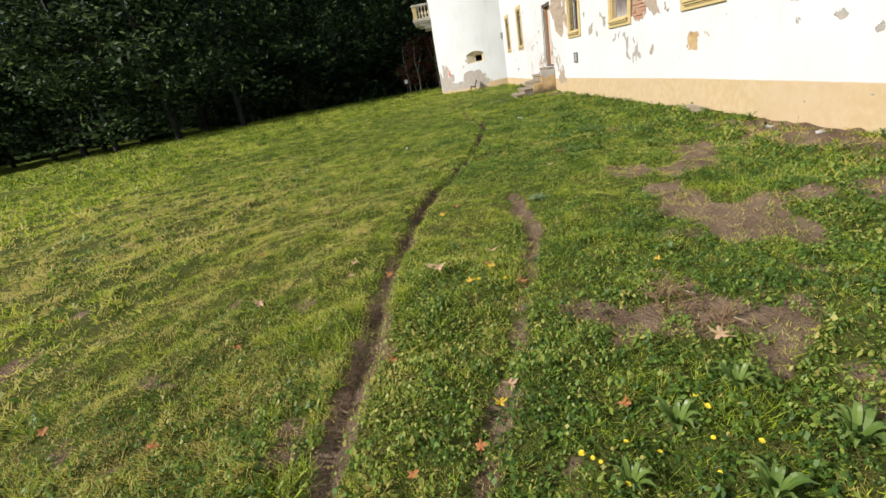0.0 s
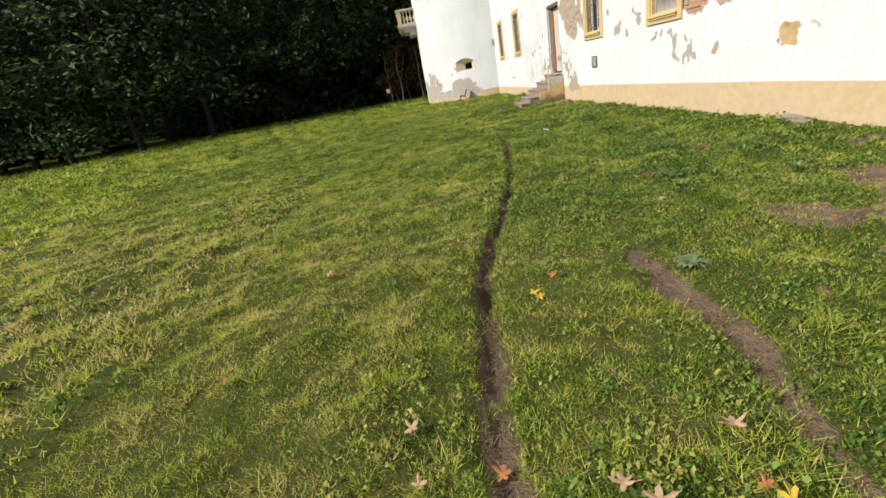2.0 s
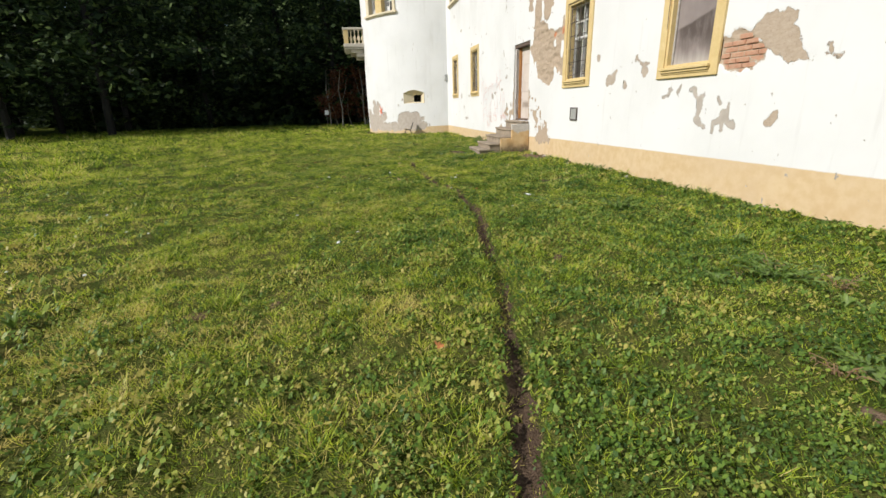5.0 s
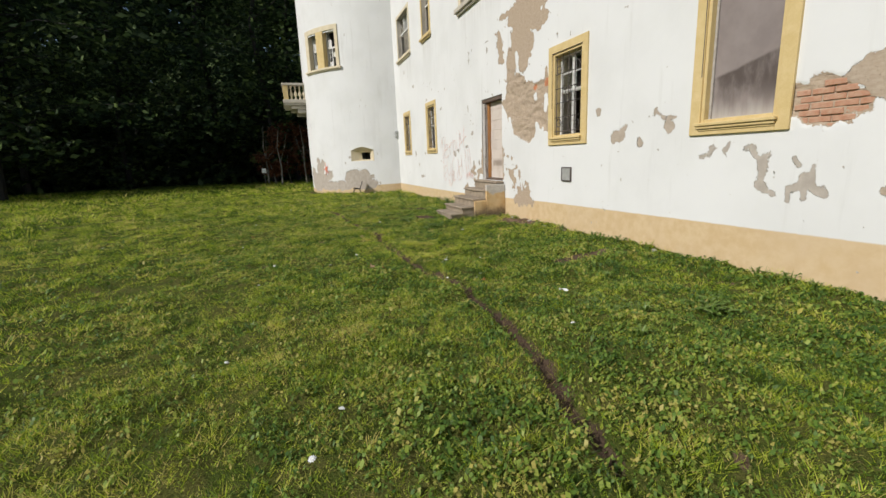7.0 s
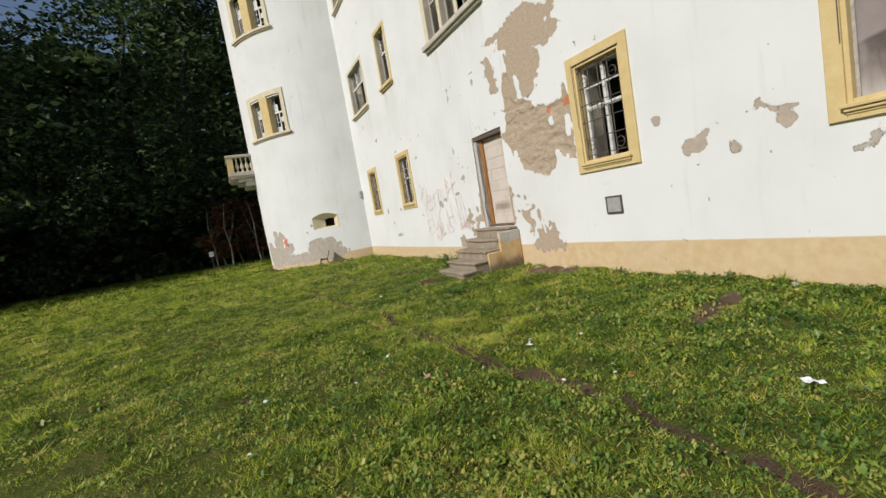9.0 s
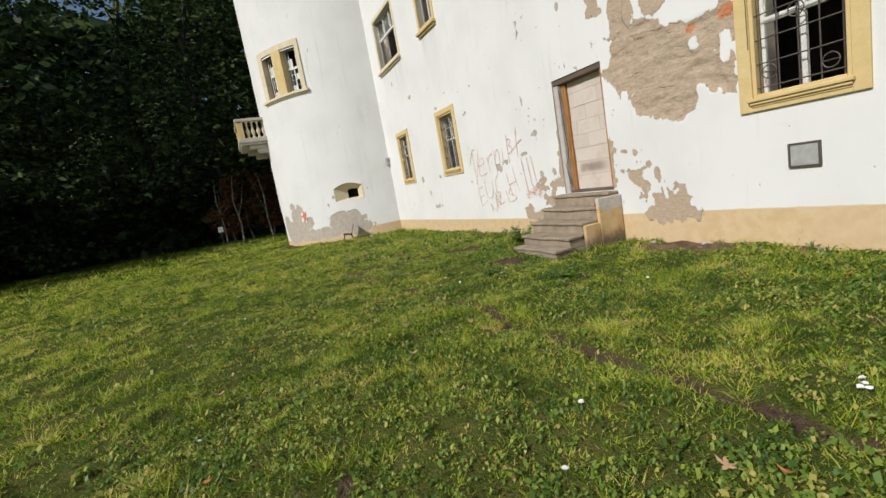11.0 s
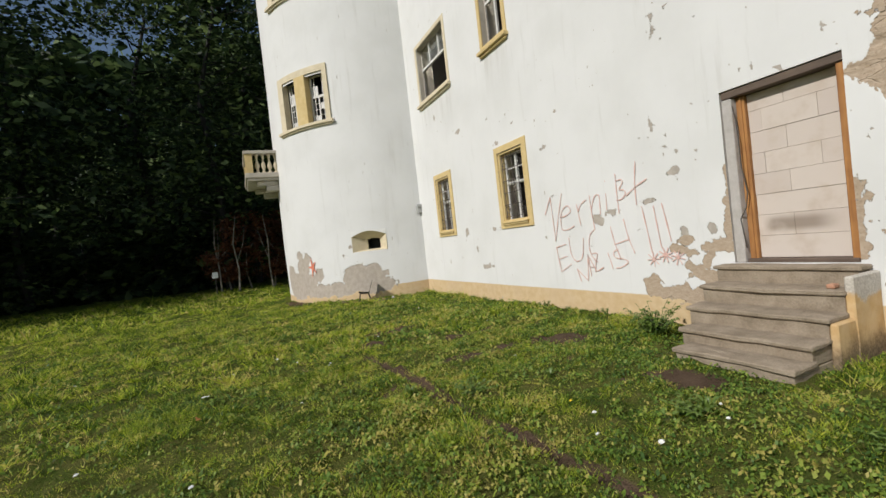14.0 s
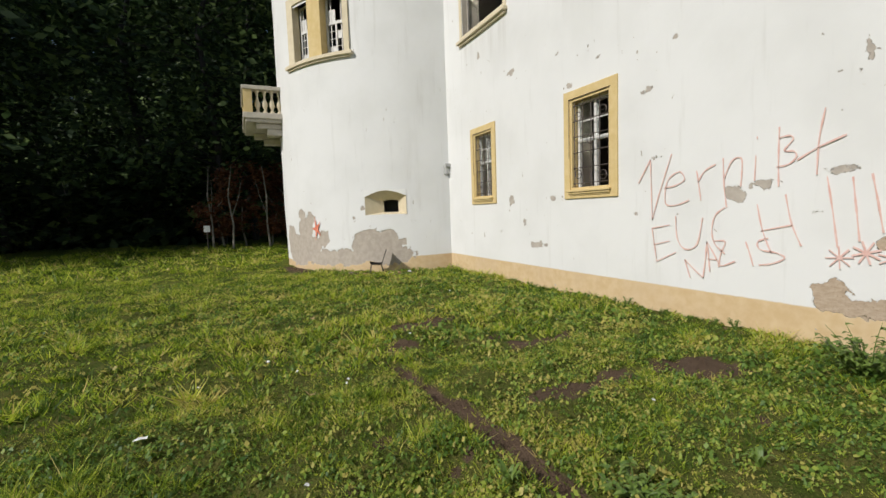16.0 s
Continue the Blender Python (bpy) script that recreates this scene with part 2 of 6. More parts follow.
DRY = make_island_leaf("dry_stalk", ((0.0, (0.20, 0.12, 0.06)), (1.0, (0.36, 0.24, 0.13))), 0.15)
# Leaf tones hold the wood's shade; the brightest random ones stand for sunlit leaves.
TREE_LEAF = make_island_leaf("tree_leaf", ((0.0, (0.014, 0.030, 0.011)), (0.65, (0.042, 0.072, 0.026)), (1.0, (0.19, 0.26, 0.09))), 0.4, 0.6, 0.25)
RUST_LEAF = make_island_leaf("autumn_leaf", ((0.0, (0.07, 0.028, 0.014)), (0.8, (0.19, 0.075, 0.036)), (1.0, (0.28, 0.125, 0.06))), 0.3, 0.6, 0.25)
LEAF_ORANGE = plain("orange_dead_leaf", (0.32, 0.11, 0.035), (0.46, 0.19, 0.06), 30, 0.7)
LEAF_BUFF = plain("buff_dead_leaf", (0.36, 0.21, 0.11), (0.52, 0.36, 0.22), 30, 0.7)
LEAF_YELLOW = plain("yellow_dead_leaf", (0.50, 0.30, 0.02), (0.62, 0.42, 0.05), 30, 0.7)
PETAL = plain("yellow_petal", (0.75, 0.55, 0.02), (0.85, 0.68, 0.05), 80, 0.6)
WHITE_PETAL = plain("white_petal", (0.75, 0.75, 0.72), (0.82, 0.82, 0.8), 80, 0.6)
# Deep shade under the crowns is put into this near-black bark colour.
BARK = make_wood("shade_darkened_bark", (0.010, 0.008, 0.006), (0.024, 0.020, 0.015), (14, 14, 2))
PALE_BARK = make_wood("pale_bark", (0.16, 0.14, 0.11), (0.32, 0.29, 0.24), (8, 8, 5))
YELLOW = plain("ochre_window_surround", (0.54, 0.40, 0.17), (0.64, 0.50, 0.26), 5, 0.85, 0.2)
CREAM = plain("pale_stone_surround", (0.56, 0.48, 0.33), (0.68, 0.60, 0.44), 4, 0.85, 0.2)
STONE = plain("grey_sill_stone", (0.42, 0.38, 0.32), (0.56, 0.51, 0.43), 6, 0.9, 0.3)
STEP_STONE = plain("worn_concrete_step", (0.20, 0.158, 0.11), (0.37, 0.305, 0.23), 5, 0.95, 0.6, depth=0.02)
STEP_PLASTER = make_flank()
SASH = plain("flaking_white_sash_paint", (0.50, 0.49, 0.47), (0.74, 0.73, 0.70), 14, 0.6, 0.3)
OLD_SASH = plain("greyed_window_wood", (0.27, 0.24, 0.21), (0.46, 0.43, 0.39), 12, 0.75, 0.3)
IRON = plain("rusty_dark_iron", (0.07, 0.06, 0.055), (0.16, 0.13, 0.115), 20, 0.6, 0.2, 0.5)
GLASS = make_glass()
BOARD = make_board()
BLOCK = make_block()
DOOR_WOOD = make_wood("orange_stained_door_wood", (0.24, 0.10, 0.035), (0.45, 0.22, 0.07))
BEAM_WOOD = make_wood("dark_lintel_wood", (0.07, 0.05, 0.04), (0.16, 0.115, 0.085), (30, 2, 30))
MORTAR = plain("rough_cement", (0.40, 0.37, 0.34), (0.54, 0.51, 0.48), 9, 0.95, 0.6, depth=0.02)
BRICK = plain("old_red_brick", (0.42, 0.19, 0.11), (0.50, 0.33, 0.23), 16, 0.9, 0.5)
LIMEWASH = plain("plain_white_limewash", (0.68, 0.675, 0.655), (0.76, 0.755, 0.735), 3, 0.9, 0.2)
INTERIOR = plain("dim_interior_plaster", (0.16, 0.14, 0.12), (0.28, 0.25, 0.22), 1.5, 0.9, 0.2)
ROOF = plain("roof_tile", (0.17, 0.08, 0.05), (0.28, 0.14, 0.09), 3, 0.85, 0.3)
SPRAY = plain("faded_red_spray_paint", (0.62, 0.36, 0.31), (0.74, 0.56, 0.51), 9, 0.85, 0.05)
SPRAY_STRONG = plain("red_spray_paint", (0.62, 0.15, 0.08), (0.70, 0.26, 0.17), 9, 0.85, 0.05)
PLATE = plain("galvanised_vent_plate", (0.34, 0.34, 0.33), (0.48, 0.48, 0.46), 12, 0.55, 0.1, 0.3)
PAPER = plain("white_paper_scrap", (0.68, 0.68, 0.66), (0.8, 0.8, 0.78), 20, 0.8)
PLASTIC = plain("black_plastic_shell", (0.02, 0.02, 0.02), (0.05, 0.045, 0.04), 10, 0.45)
CABLE = plain("dark_cable", (0.05, 0.045, 0.04), (0.09, 0.08, 0.07), 10, 0.6)


# ---- helpers for shapes ----
rng = np.random.default_rng(7)


def hashed(ix, iy, seed):
    h = (ix.astype(np.int64) * 374761393 + iy.astype(np.int64) * 668265263 + seed * 1442695041) & 0x7FFFFFFF
    h = ((h ^ (h >> 13)) * 1274126177) & 0x7FFFFFFF
    return ((h ^ (h >> 16)) & 0xFFFF) / 65535.0


def value_noise(x, y, seed=0):
    ix, iy = np.floor(x), np.floor(y)
    fx, fy = x - ix, y - iy
    fx, fy = fx * fx * (3 - 2 * fx), fy * fy * (3 - 2 * fy)
    a, b = hashed(ix, iy, seed), hashed(ix + 1, iy, seed)
    c, d = hashed(ix, iy + 1, seed), hashed(ix + 1, iy + 1, seed)
    return (a * (1 - fx) + b * fx) * (1 - fy) + (c * (1 - fx) + d * fx) * fy


def fbm(x, y, scale, octaves=4, seed=0):
    """Noise of about -1 to 1 on a plane."""
    x, y = np.asarray(x, float) * scale, np.asarray(y, float) * scale
    total, weight, height = np.zeros_like(x + y), 0.0, 1.0
    for k in range(octaves):
        total += height * value_noise(x * 2**k + 17.3 * k, y * 2**k + 5.1 * k, seed + k)
        weight += height
        height *= 0.55
    return total / weight * 2 - 1


def smooth(v, low, high):
    v = np.clip((v - low) / (high - low), 0, 1)
    return v * v * (3 - 2 * v)


def array_mesh(name, verts, faces, material, shade=False, **fields):
    """A mesh from arrays; faces: (n, 3) or (n, 4). fields: a number for each vertex."""
    me = bpy.data.meshes.new(name)
    verts, faces = np.asarray(verts, np.float32), np.asarray(faces, np.int32)
    n, k = faces.shape
    me.vertices.add(len(verts))
    me.vertices.foreach_set("co", verts.ravel())
    me.loops.add(n * k)
    me.loops.foreach_set("vertex_index", faces.ravel())
    me.polygons.add(n)
    me.polygons.foreach_set("loop_start", np.arange(0, n * k, k, dtype=np.int32))
    if shade:
        me.polygons.foreach_set("use_smooth", np.ones(n, bool))
    for key, values in fields.items():
        me.attributes.new(key, "FLOAT", "POINT").data.foreach_set("value", np.asarray(values, np.float32))
    me.materials.append(material)
    me.update(calc_edges=True)
    return me


def part(name, bm, material, parent=None, label="", shade=False):
    """Links a bmesh as one mesh object, under a thing or under a part."""
    me = bpy.data.meshes.new(name)
    bmesh.ops.recalc_face_normals(bm, faces=bm.faces[:])
    if shade:
        for f in bm.faces:
            f.smooth = True
    bm.to_mesh(me)
    bm.free()
    me.materials.append(material)
    ob = new(name, me)
    ob.parent = parent
    return tagged(ob, label=label)


def thing(name, place, label="", category="", group="", kind=""):
    ob = new(name)
    ob.location = place
    ob.empty_display_size = 0.1
    return tagged(ob, label, category, group, kind)


def box(bm, x0, x1, y0, y1, z0, z1, bevel=0.0):
    made = bmesh.ops.create_cube(bm, size=1.0)["verts"]
    for v in made:
        v.co = Vector(((x0 + x1) / 2 + v.co.x * (x1 - x0), (y0 + y1) / 2 + v.co.y * (y1 - y0), (z0 + z1) / 2 + v.co.z * (z1 - z0)))
    if bevel:
        edges = list({e for v in made for e in v.link_edges})
        bmesh.ops.bevel(bm, geom=edges, offset=bevel, segments=1, affect="EDGES")
    return bm


def boxes(*items, bevel=0.0):
    bm = bmesh.new()
    for item in items:
        box(bm, *item, bevel=bevel)
    return bm


def tube(bm, points, radii, sides=6):
    """A round bar along points, with a radius at each."""
    points = [Vector(p) for p in points]
    rings = []
    for k, p in enumerate(points):
        way = (points[min(k + 1, len(points) - 1)] - points[max(k - 1, 0)]).normalized()
        a = way.orthogonal().normalized() if k == 0 else (side - way * side.dot(way)).normalized()
        side = a
        b = way.cross(a)
        r = radii[k] if isinstance(radii, (list, tuple)) else radii
        rings.append([bm.verts.new(p + r * (a * math.cos(q) + b * math.sin(q))) for q in (2 * math.pi * j / sides for j in range(sides))])
    for one, two in zip(rings, rings[1:]):
        for j in range(sides):
            bm.faces.new((one[j], one[(j + 1) % sides], two[(j + 1) % sides], two[j]))
    bm.faces.new(rings[0][::-1])
    bm.faces.new(rings[-1])
    return bm


def bar(points, radii, sides=6):
    return tube(bmesh.new(), points, radii, sides)


def lathe(profile, sides=10):
    """A turned shape from (radius, height) pairs."""
    bm = bmesh.new()
    rings = [[bm.verts.new((r * math.cos(a), r * math.sin(a), z)) for a in (2 * math.pi * j / sides for j in range(sides))] for r, z in profile]
    for one, two in zip(rings, rings[1:]):
        for j in range(sides):
            bm.faces.new((one[j], one[(j + 1) % sides], two[(j + 1) % sides], two[j]))
    bm.faces.new(rings[0][::-1])
    bm.faces.new(rings[-1])
    return bm


# ---- the plan ----
WALL_X, WALL_BACK = 4.81, 5.36
TOWER, TOWER_R, TOWER_INNER = (5.2, 36.8), 4.9, 4.35
RUT = ((-0.85, 0.0), (-0.76, 1.8), (-0.69, 3.6), (-0.48, 5.3), (0.0, 6.95), (0.24, 7.7), (0.56, 9.1), (0.95, 11.2), (1.06, 12.9), (0.8, 14.8), (0.76, 16.2), (0.85, 17.9), (0.62, 19.7), (0.48, 21.3), (0.38, 22.6), (0.22, 24.2))
RUT_TWO = ((-0.12, 1.2), (0.2, 2.2), (0.29, 2.6), (0.44, 3.02), (0.52, 3.3), (0.65, 3.7), (0.67, 4.1), (0.62, 4.5), (0.7, 4.85), (0.66, 5.1))
# scuffed earth: a bent line and its half width
SCUFFS = (
    (((3.4, 5.9), (2.55, 4.85), (2.2, 4.4), (2.13, 3.6), (2.35, 2.95)), 0.24), (((2.0, 5.45), (2.2, 5.1), (2.5, 4.95)), 0.2), (((2.13, 3.6), (2.95, 3.5)), 0.15),
    (((0.72, 2.35), (0.98, 2.15)), 0.12), (((1.25, 2.15), (1.5, 1.85), (1.28, 1.6)), 0.15), (((1.55, 1.5), (1.8, 1.2)), 0.14), (((2.95, 5.75), (3.7, 5.6)), 0.14),
)
BARE = ((3.6, 3.2, 0.4, 0.3), (2.6, 20.0, 0.4, 0.3), (1.6, 22.5, 0.6, 0.15), (2.5, 33.0, 0.6, 0.35), (0.4, 34.5, 0.5, 1.0), (3.0, 22.3, 0.4, 0.25), (4.5, 5.5, 0.5, 1.8), (4.55, 2.0, 0.5, 1.8), (2.3, 32.4, 1.2, 0.3), (4.3, 31.5, 0.5, 0.3), (4.55, 17.6, 0.35, 1.3), (3.4, 13.6, 0.5, 0.2), (2.2, 23.9, 0.5, 0.15), (1.0, 25.6, 0.6, 0.2), (0.6, 24.8, 0.25, 0.3))


def near_line(x, y, line):
    """The distance to a bent line."""
    best = np.full(np.shape(x), 1e9)
    for (ax, ay), (bx, by) in zip(line, line[1:]):
        dx, dy = bx - ax, by - ay
        s = np.clip(((x - ax) * dx + (y - ay) * dy) / (dx * dx + dy * dy), 0, 1)
        best = np.minimum(best, np.hypot(x - ax - s * dx, y - ay - s * dy))
    return best


def soil_share(x, y):
    """1 where the earth is bare, 0 in the turf."""
    x, y = np.asarray(x, float), np.asarray(y, float)
    wobble = fbm(x, y, 1.3, 3, 3)
    rut = 1 - smooth(near_line(x + 0.07 * wobble, y, RUT) / (np.interp(y, (0, 2.5, 5, 10, 16, 20, 24), (0.11, 0.075, 0.04, 0.04, 0.085, 0.09, 0.075)) + 0.05 * fbm(x, y, 1.6, 3, 8)), 0.5, 1.5)
    rut *= smooth(fbm(x, y, 0.5, 2, 21) + 0.88 - 0.03 * np.clip(y - 8, 0, 6) + 0.04 * np.clip(y - 15, 0, 6), 0.0, 0.45)
    two = np.interp(y, (3.0, 3.6), (0.55, 0.95)) * (1 - smooth(near_line(x + 0.05 * wobble, y, RUT_TWO) / (np.interp(y, (3.0, 3.6), (0.035, 0.07)) + 0.10 * fbm(x, y, 3.0, 3, 9)), 0.5, 1.5))
    total = np.maximum(rut, two)
    loose = fbm(x, y, 2.6, 4, 13)
    for line, wide in SCUFFS:
        total = np.maximum(total, 1 - smooth(near_line(x, y, line) / wide + 1.2 * loose + 0.5 * wobble, 0.6, 1.1))
    for cx, cy, rx, ry in BARE:
        d = np.hypot((x - cx) / rx, (y - cy) / ry) + 1.15 * loose
        total = np.maximum(total, 1 - smooth(d, 0.6, 1.2))
    return total


def ground_z(x, y):
    """The soil's height."""
    x, y = np.asarray(x, float), np.asarray(y, float)
    slope = np.clip(0.0 - 0.0085 * y, -0.29, 0.03)
    lumps = 0.03 * fbm(x, y, 0.55, 3, 5) + 0.08 * fbm(x, y, 2.2, 3, 6) + 0.03 * fbm(x, y, 5.0, 2, 16)
    rut = 0.085 * (1 - smooth(near_line(x, y, RUT), 0.02, 0.12)) + 0.05 * (1 - smooth(near_line(x, y, RUT_TWO), 0.02, 0.12))
    fall = np.clip((np.hypot(x, y - 15) - 45) / 200, 0, 1)
    return slope + lumps * (1 - fall) - rut


def at_ground(x, y):
    return float(ground_z(np.array([x]), np.array([y]))[0])


# ---- ground ----
def axis(low, high, step, reach):
    inner = np.arange(low, high + step / 2, step)
    out = [step]
    while sum(out) < reach:
        out.append(out[-1] * 1.22)
    grow = np.cumsum(out)
    return np.concatenate((low - grow[::-1], inner, high + grow))


def build_ground():
    xs, ys = axis(-4.0, 5.0, 0.075, 900), axis(0.0, 33.0, 0.08, 900)
    x, y = np.meshgrid(xs, ys, indexing="ij")
    x, y = x.ravel(), y.ravel()
    nx, ny = len(xs), len(ys)
    i, j = np.meshgrid(np.arange(nx - 1), np.arange(ny - 1), indexing="ij")
    a = (i * ny + j).ravel()
    faces = np.stack((a, a + ny, a + ny + 1, a + 1), 1)
    # The dark mask covers damp soil beyond y 9 and the shaded rut.
    me = array_mesh("ground", np.stack((x, y, ground_z(x, y)), 1), faces, TURF, True, soil=soil_share(x, y), moist_shaded=np.maximum((1 - smooth(near_line(x, y, RUT), 0.12, 0.3)) * smooth(y, 2.5, 5), smooth(y, 9, 15)) * (1 - 0.8 * smooth(x, 3.5, 4.3)), meadow=np.clip(smooth(-x, 7, 14) * 0.6 + smooth(-x, 25, 40) + smooth(y, 30, 40) * 0.6 + smooth(y, 48, 55), 0, 1))
    return tagged(new("ground", me), "uneven autumn lawn with a worn wheel rut and bare earth", "ground", kind="structure")


build_ground()


# ---- the wall and its peeled places ----
# bared places as tapered strokes: y, z, y, z, the two half widths, and the width along the wall against the height
STONE_BARE = (
    (18.74, 3.95, 18.70, 2.56, 0.170, 0.221, 1.09), (18.42, 3.31, 17.62, 2.91, 0.255, 0.285, 1.00), (17.62, 2.93, 17.03, 2.91, 0.243, 0.284, 0.93), (18.45, 2.76, 17.72, 2.46, 0.349, 0.349, 1.00),
    (18.36, 2.28, 17.74, 2.10, 0.272, 0.296, 0.97), (17.57, 2.60, 17.05, 2.40, 0.280, 0.196, 0.89), (17.20, 2.26, 16.97, 2.16, 0.149, 0.122, 0.85), (18.79, 4.14, 18.82, 2.77, 0.102, 0.187, 1.12),
    (19.09, 2.88, 18.77, 2.80, 0.114, 0.140, 1.11), (16.99, 3.37, 17.00, 3.18, 0.058, 0.078, 0.85),
)
KEPT = (
    (17.45, 2.86, 17.44, 2.82, 0.080, 0.072, 0.90), (16.98, 2.78, 17.00, 2.52, 0.091, 0.091, 0.85), (18.77, 2.45, 18.82, 2.11, 0.079, 0.035, 1.09), (18.40, 4.01, 18.34, 3.64, 0.070, 0.062, 1.06),
    (17.82, 3.35, 17.83, 3.27, 0.075, 0.037, 0.97), (18.46, 0.67, 18.35, 0.76, 0.035, 0.035, 1.00), (18.19, 0.89, 18.12, 0.59, 0.043, 0.034, 0.97), (17.98, 0.68, 17.91, 0.72, 0.032, 0.032, 0.97),
)
TAN_BARE = (
    (17.99, 5.07, 17.32, 4.88, 0.225, 0.202, 1.96), (18.43, 4.91, 17.30, 4.51, 0.253, 0.207, 1.96), (17.02, 4.47, 16.99, 4.45, 0.065, 0.054, 1.81), (18.13, 4.54, 18.32, 3.81, 0.270, 0.172, 1.98),
    (17.74, 4.29, 17.80, 3.86, 0.106, 0.082, 1.91), (19.42, 4.75, 19.27, 3.99, 0.066, 0.066, 2.21), (18.47, 4.05, 18.80, 3.45, 0.115, 0.140, 2.04), (17.98, 4.11, 18.05, 3.67, 0.171, 0.147, 1.92),
    (19.16, 5.09, 18.87, 5.06, 0.062, 0.075, 2.18),
)
FOOT_BARE = (
    (18.52, 0.85, 18.2, 0.5, 0.09, 0.12, 1.0),
    (18.44, 0.32, 17.61, 0.34, 0.127, 0.068, 0.94), (18.21, 0.53, 17.82, 0.52, 0.182, 0.149, 0.94), (17.93, 0.80, 17.87, 0.64, 0.040, 0.144, 0.97), (18.51, 0.62, 18.69, 1.02, 0.087, 0.061, 1.06),
    (18.80, 1.05, 18.44, 1.16, 0.070, 0.052, 1.06), (18.28, 1.06, 18.16, 0.72, 0.060, 0.051, 0.97), (19.02, 1.15, 18.85, 1.12, 0.037, 0.037, 1.08), (18.65, 1.42, 18.59, 1.42, 0.035, 0.035, 1.06),
    (18.87, 1.46, 18.97, 1.48, 0.018, 0.018, 1.11), (19.22, 1.61, 19.22, 0.89, 0.047, 0.057, 1.13),
)
DRIPS = (
    (12.70, 1.41, 12.63, 1.51, 0.045, 0.045, 0.93), (12.78, 1.38, 12.69, 1.40, 0.015, 0.029, 1.00), (12.59, 1.62, 12.59, 1.51, 0.011, 0.014, 0.97), (12.59, 1.50, 12.52, 1.51, 0.021, 0.011, 0.96),
    (12.44, 1.45, 12.35, 1.55, 0.027, 0.027, 0.96), (12.45, 1.47, 12.38, 1.36, 0.028, 0.014, 0.93), (12.37, 1.56, 12.28, 1.57, 0.020, 0.007, 0.93), (12.13, 1.49, 12.03, 1.49, 0.039, 0.052, 0.88),
    (12.03, 1.43, 11.92, 1.35, 0.046, 0.033, 0.85), (11.89, 1.36, 11.82, 1.40, 0.039, 0.026, 0.85), (11.88, 1.34, 11.89, 1.08, 0.052, 0.046, 0.88), (11.92, 1.02, 11.86, 1.00, 0.058, 0.058, 0.88),
    (11.83, 0.97, 11.70, 0.92, 0.039, 0.026, 0.81),
)
DRIPS_TWO = (
    (11.51, 1.34, 11.44, 1.27, 0.024, 0.036, 0.79), (11.30, 1.28, 11.26, 1.34, 0.029, 0.012, 0.74), (11.30, 1.27, 11.30, 1.17, 0.035, 0.017, 0.78), (11.42, 1.14, 11.30, 1.15, 0.042, 0.042, 0.75),
    (11.39, 1.05, 11.31, 1.03, 0.063, 0.063, 0.78), (11.46, 1.02, 11.54, 0.98, 0.042, 0.036, 0.83), (11.54, 0.98, 11.54, 0.86, 0.038, 0.019, 0.80), (11.35, 0.98, 11.36, 0.89, 0.042, 0.030, 0.75),
    (11.29, 1.00, 11.14, 0.96, 0.040, 0.046, 0.74),
)
MID_BARE = (
    (13.64, 2.08, 13.54, 2.01, 0.041, 0.058, 1.12), (13.46, 1.89, 13.37, 1.85, 0.080, 0.080, 1.12), (13.57, 2.02, 13.29, 1.98, 0.032, 0.024, 1.09), (14.64, 1.75, 14.49, 1.82, 0.102, 0.102, 1.30),
    (14.44, 1.90, 14.35, 1.94, 0.037, 0.028, 1.24), (14.02, 1.71, 14.01, 1.60, 0.026, 0.044, 1.20), (15.12, 2.29, 15.12, 2.23, 0.029, 0.029, 1.38), (16.39, 4.93, 16.53, 4.88, 0.050, 0.030, 1.75),
    (13.72, 2.05, 13.67, 2.15, 0.025, 0.012, 1.15), (16.56, 4.02, 16.55, 3.95, 0.031, 0.021, 1.71), (14.51, 3.90, 14.46, 3.91, 0.025, 0.013, 1.32), (14.35, 4.06, 14.30, 4.07, 0.025, 0.012, 1.30),
)
BRICK_BARE = (
    (11.49, 2.06, 11.36, 1.87, 0.145, 0.153, 1.50), (11.31, 2.14, 10.95, 1.90, 0.136, 0.128, 1.47), (11.30, 1.84, 11.02, 1.80, 0.128, 0.080, 1.50),
)
BESIDE_BRICK = (
    (10.97, 2.22, 10.69, 2.26, 0.120, 0.135, 1.43), (10.70, 2.09, 10.46, 1.93, 0.180, 0.120, 1.33), (10.46, 1.88, 10.24, 1.79, 0.116, 0.058, 1.31), (9.98, 1.81, 9.85, 1.78, 0.027, 0.020, 1.22),
    (9.96, 1.90, 9.95, 1.84, 0.027, 0.034, 1.22), (10.50, 1.14, 10.57, 1.03, 0.040, 0.048, 1.31), (9.41, 1.82, 9.36, 1.86, 0.012, 0.031, 1.12),
)
OCHRE_BARE = (
    (8.98, 1.26, 8.73, 1.24, 0.054, 0.054, 1.00), (8.96, 1.07, 8.78, 1.05, 0.062, 0.062, 0.96), (8.97, 1.17, 8.76, 1.15, 0.078, 0.060, 1.00), (9.03, 1.01, 9.00, 1.02, 0.026, 0.026, 1.00),
    (8.67, 1.29, 8.66, 1.22, 0.023, 0.034, 0.96), (8.54, 1.28, 8.43, 1.25, 0.017, 0.022, 0.91), (8.40, 1.21, 8.37, 1.20, 0.021, 0.016, 0.95), (9.12, 1.34, 9.20, 1.32, 0.012, 0.009, 1.04),
    (9.09, 1.08, 9.08, 1.05, 0.019, 0.019, 1.04),
)
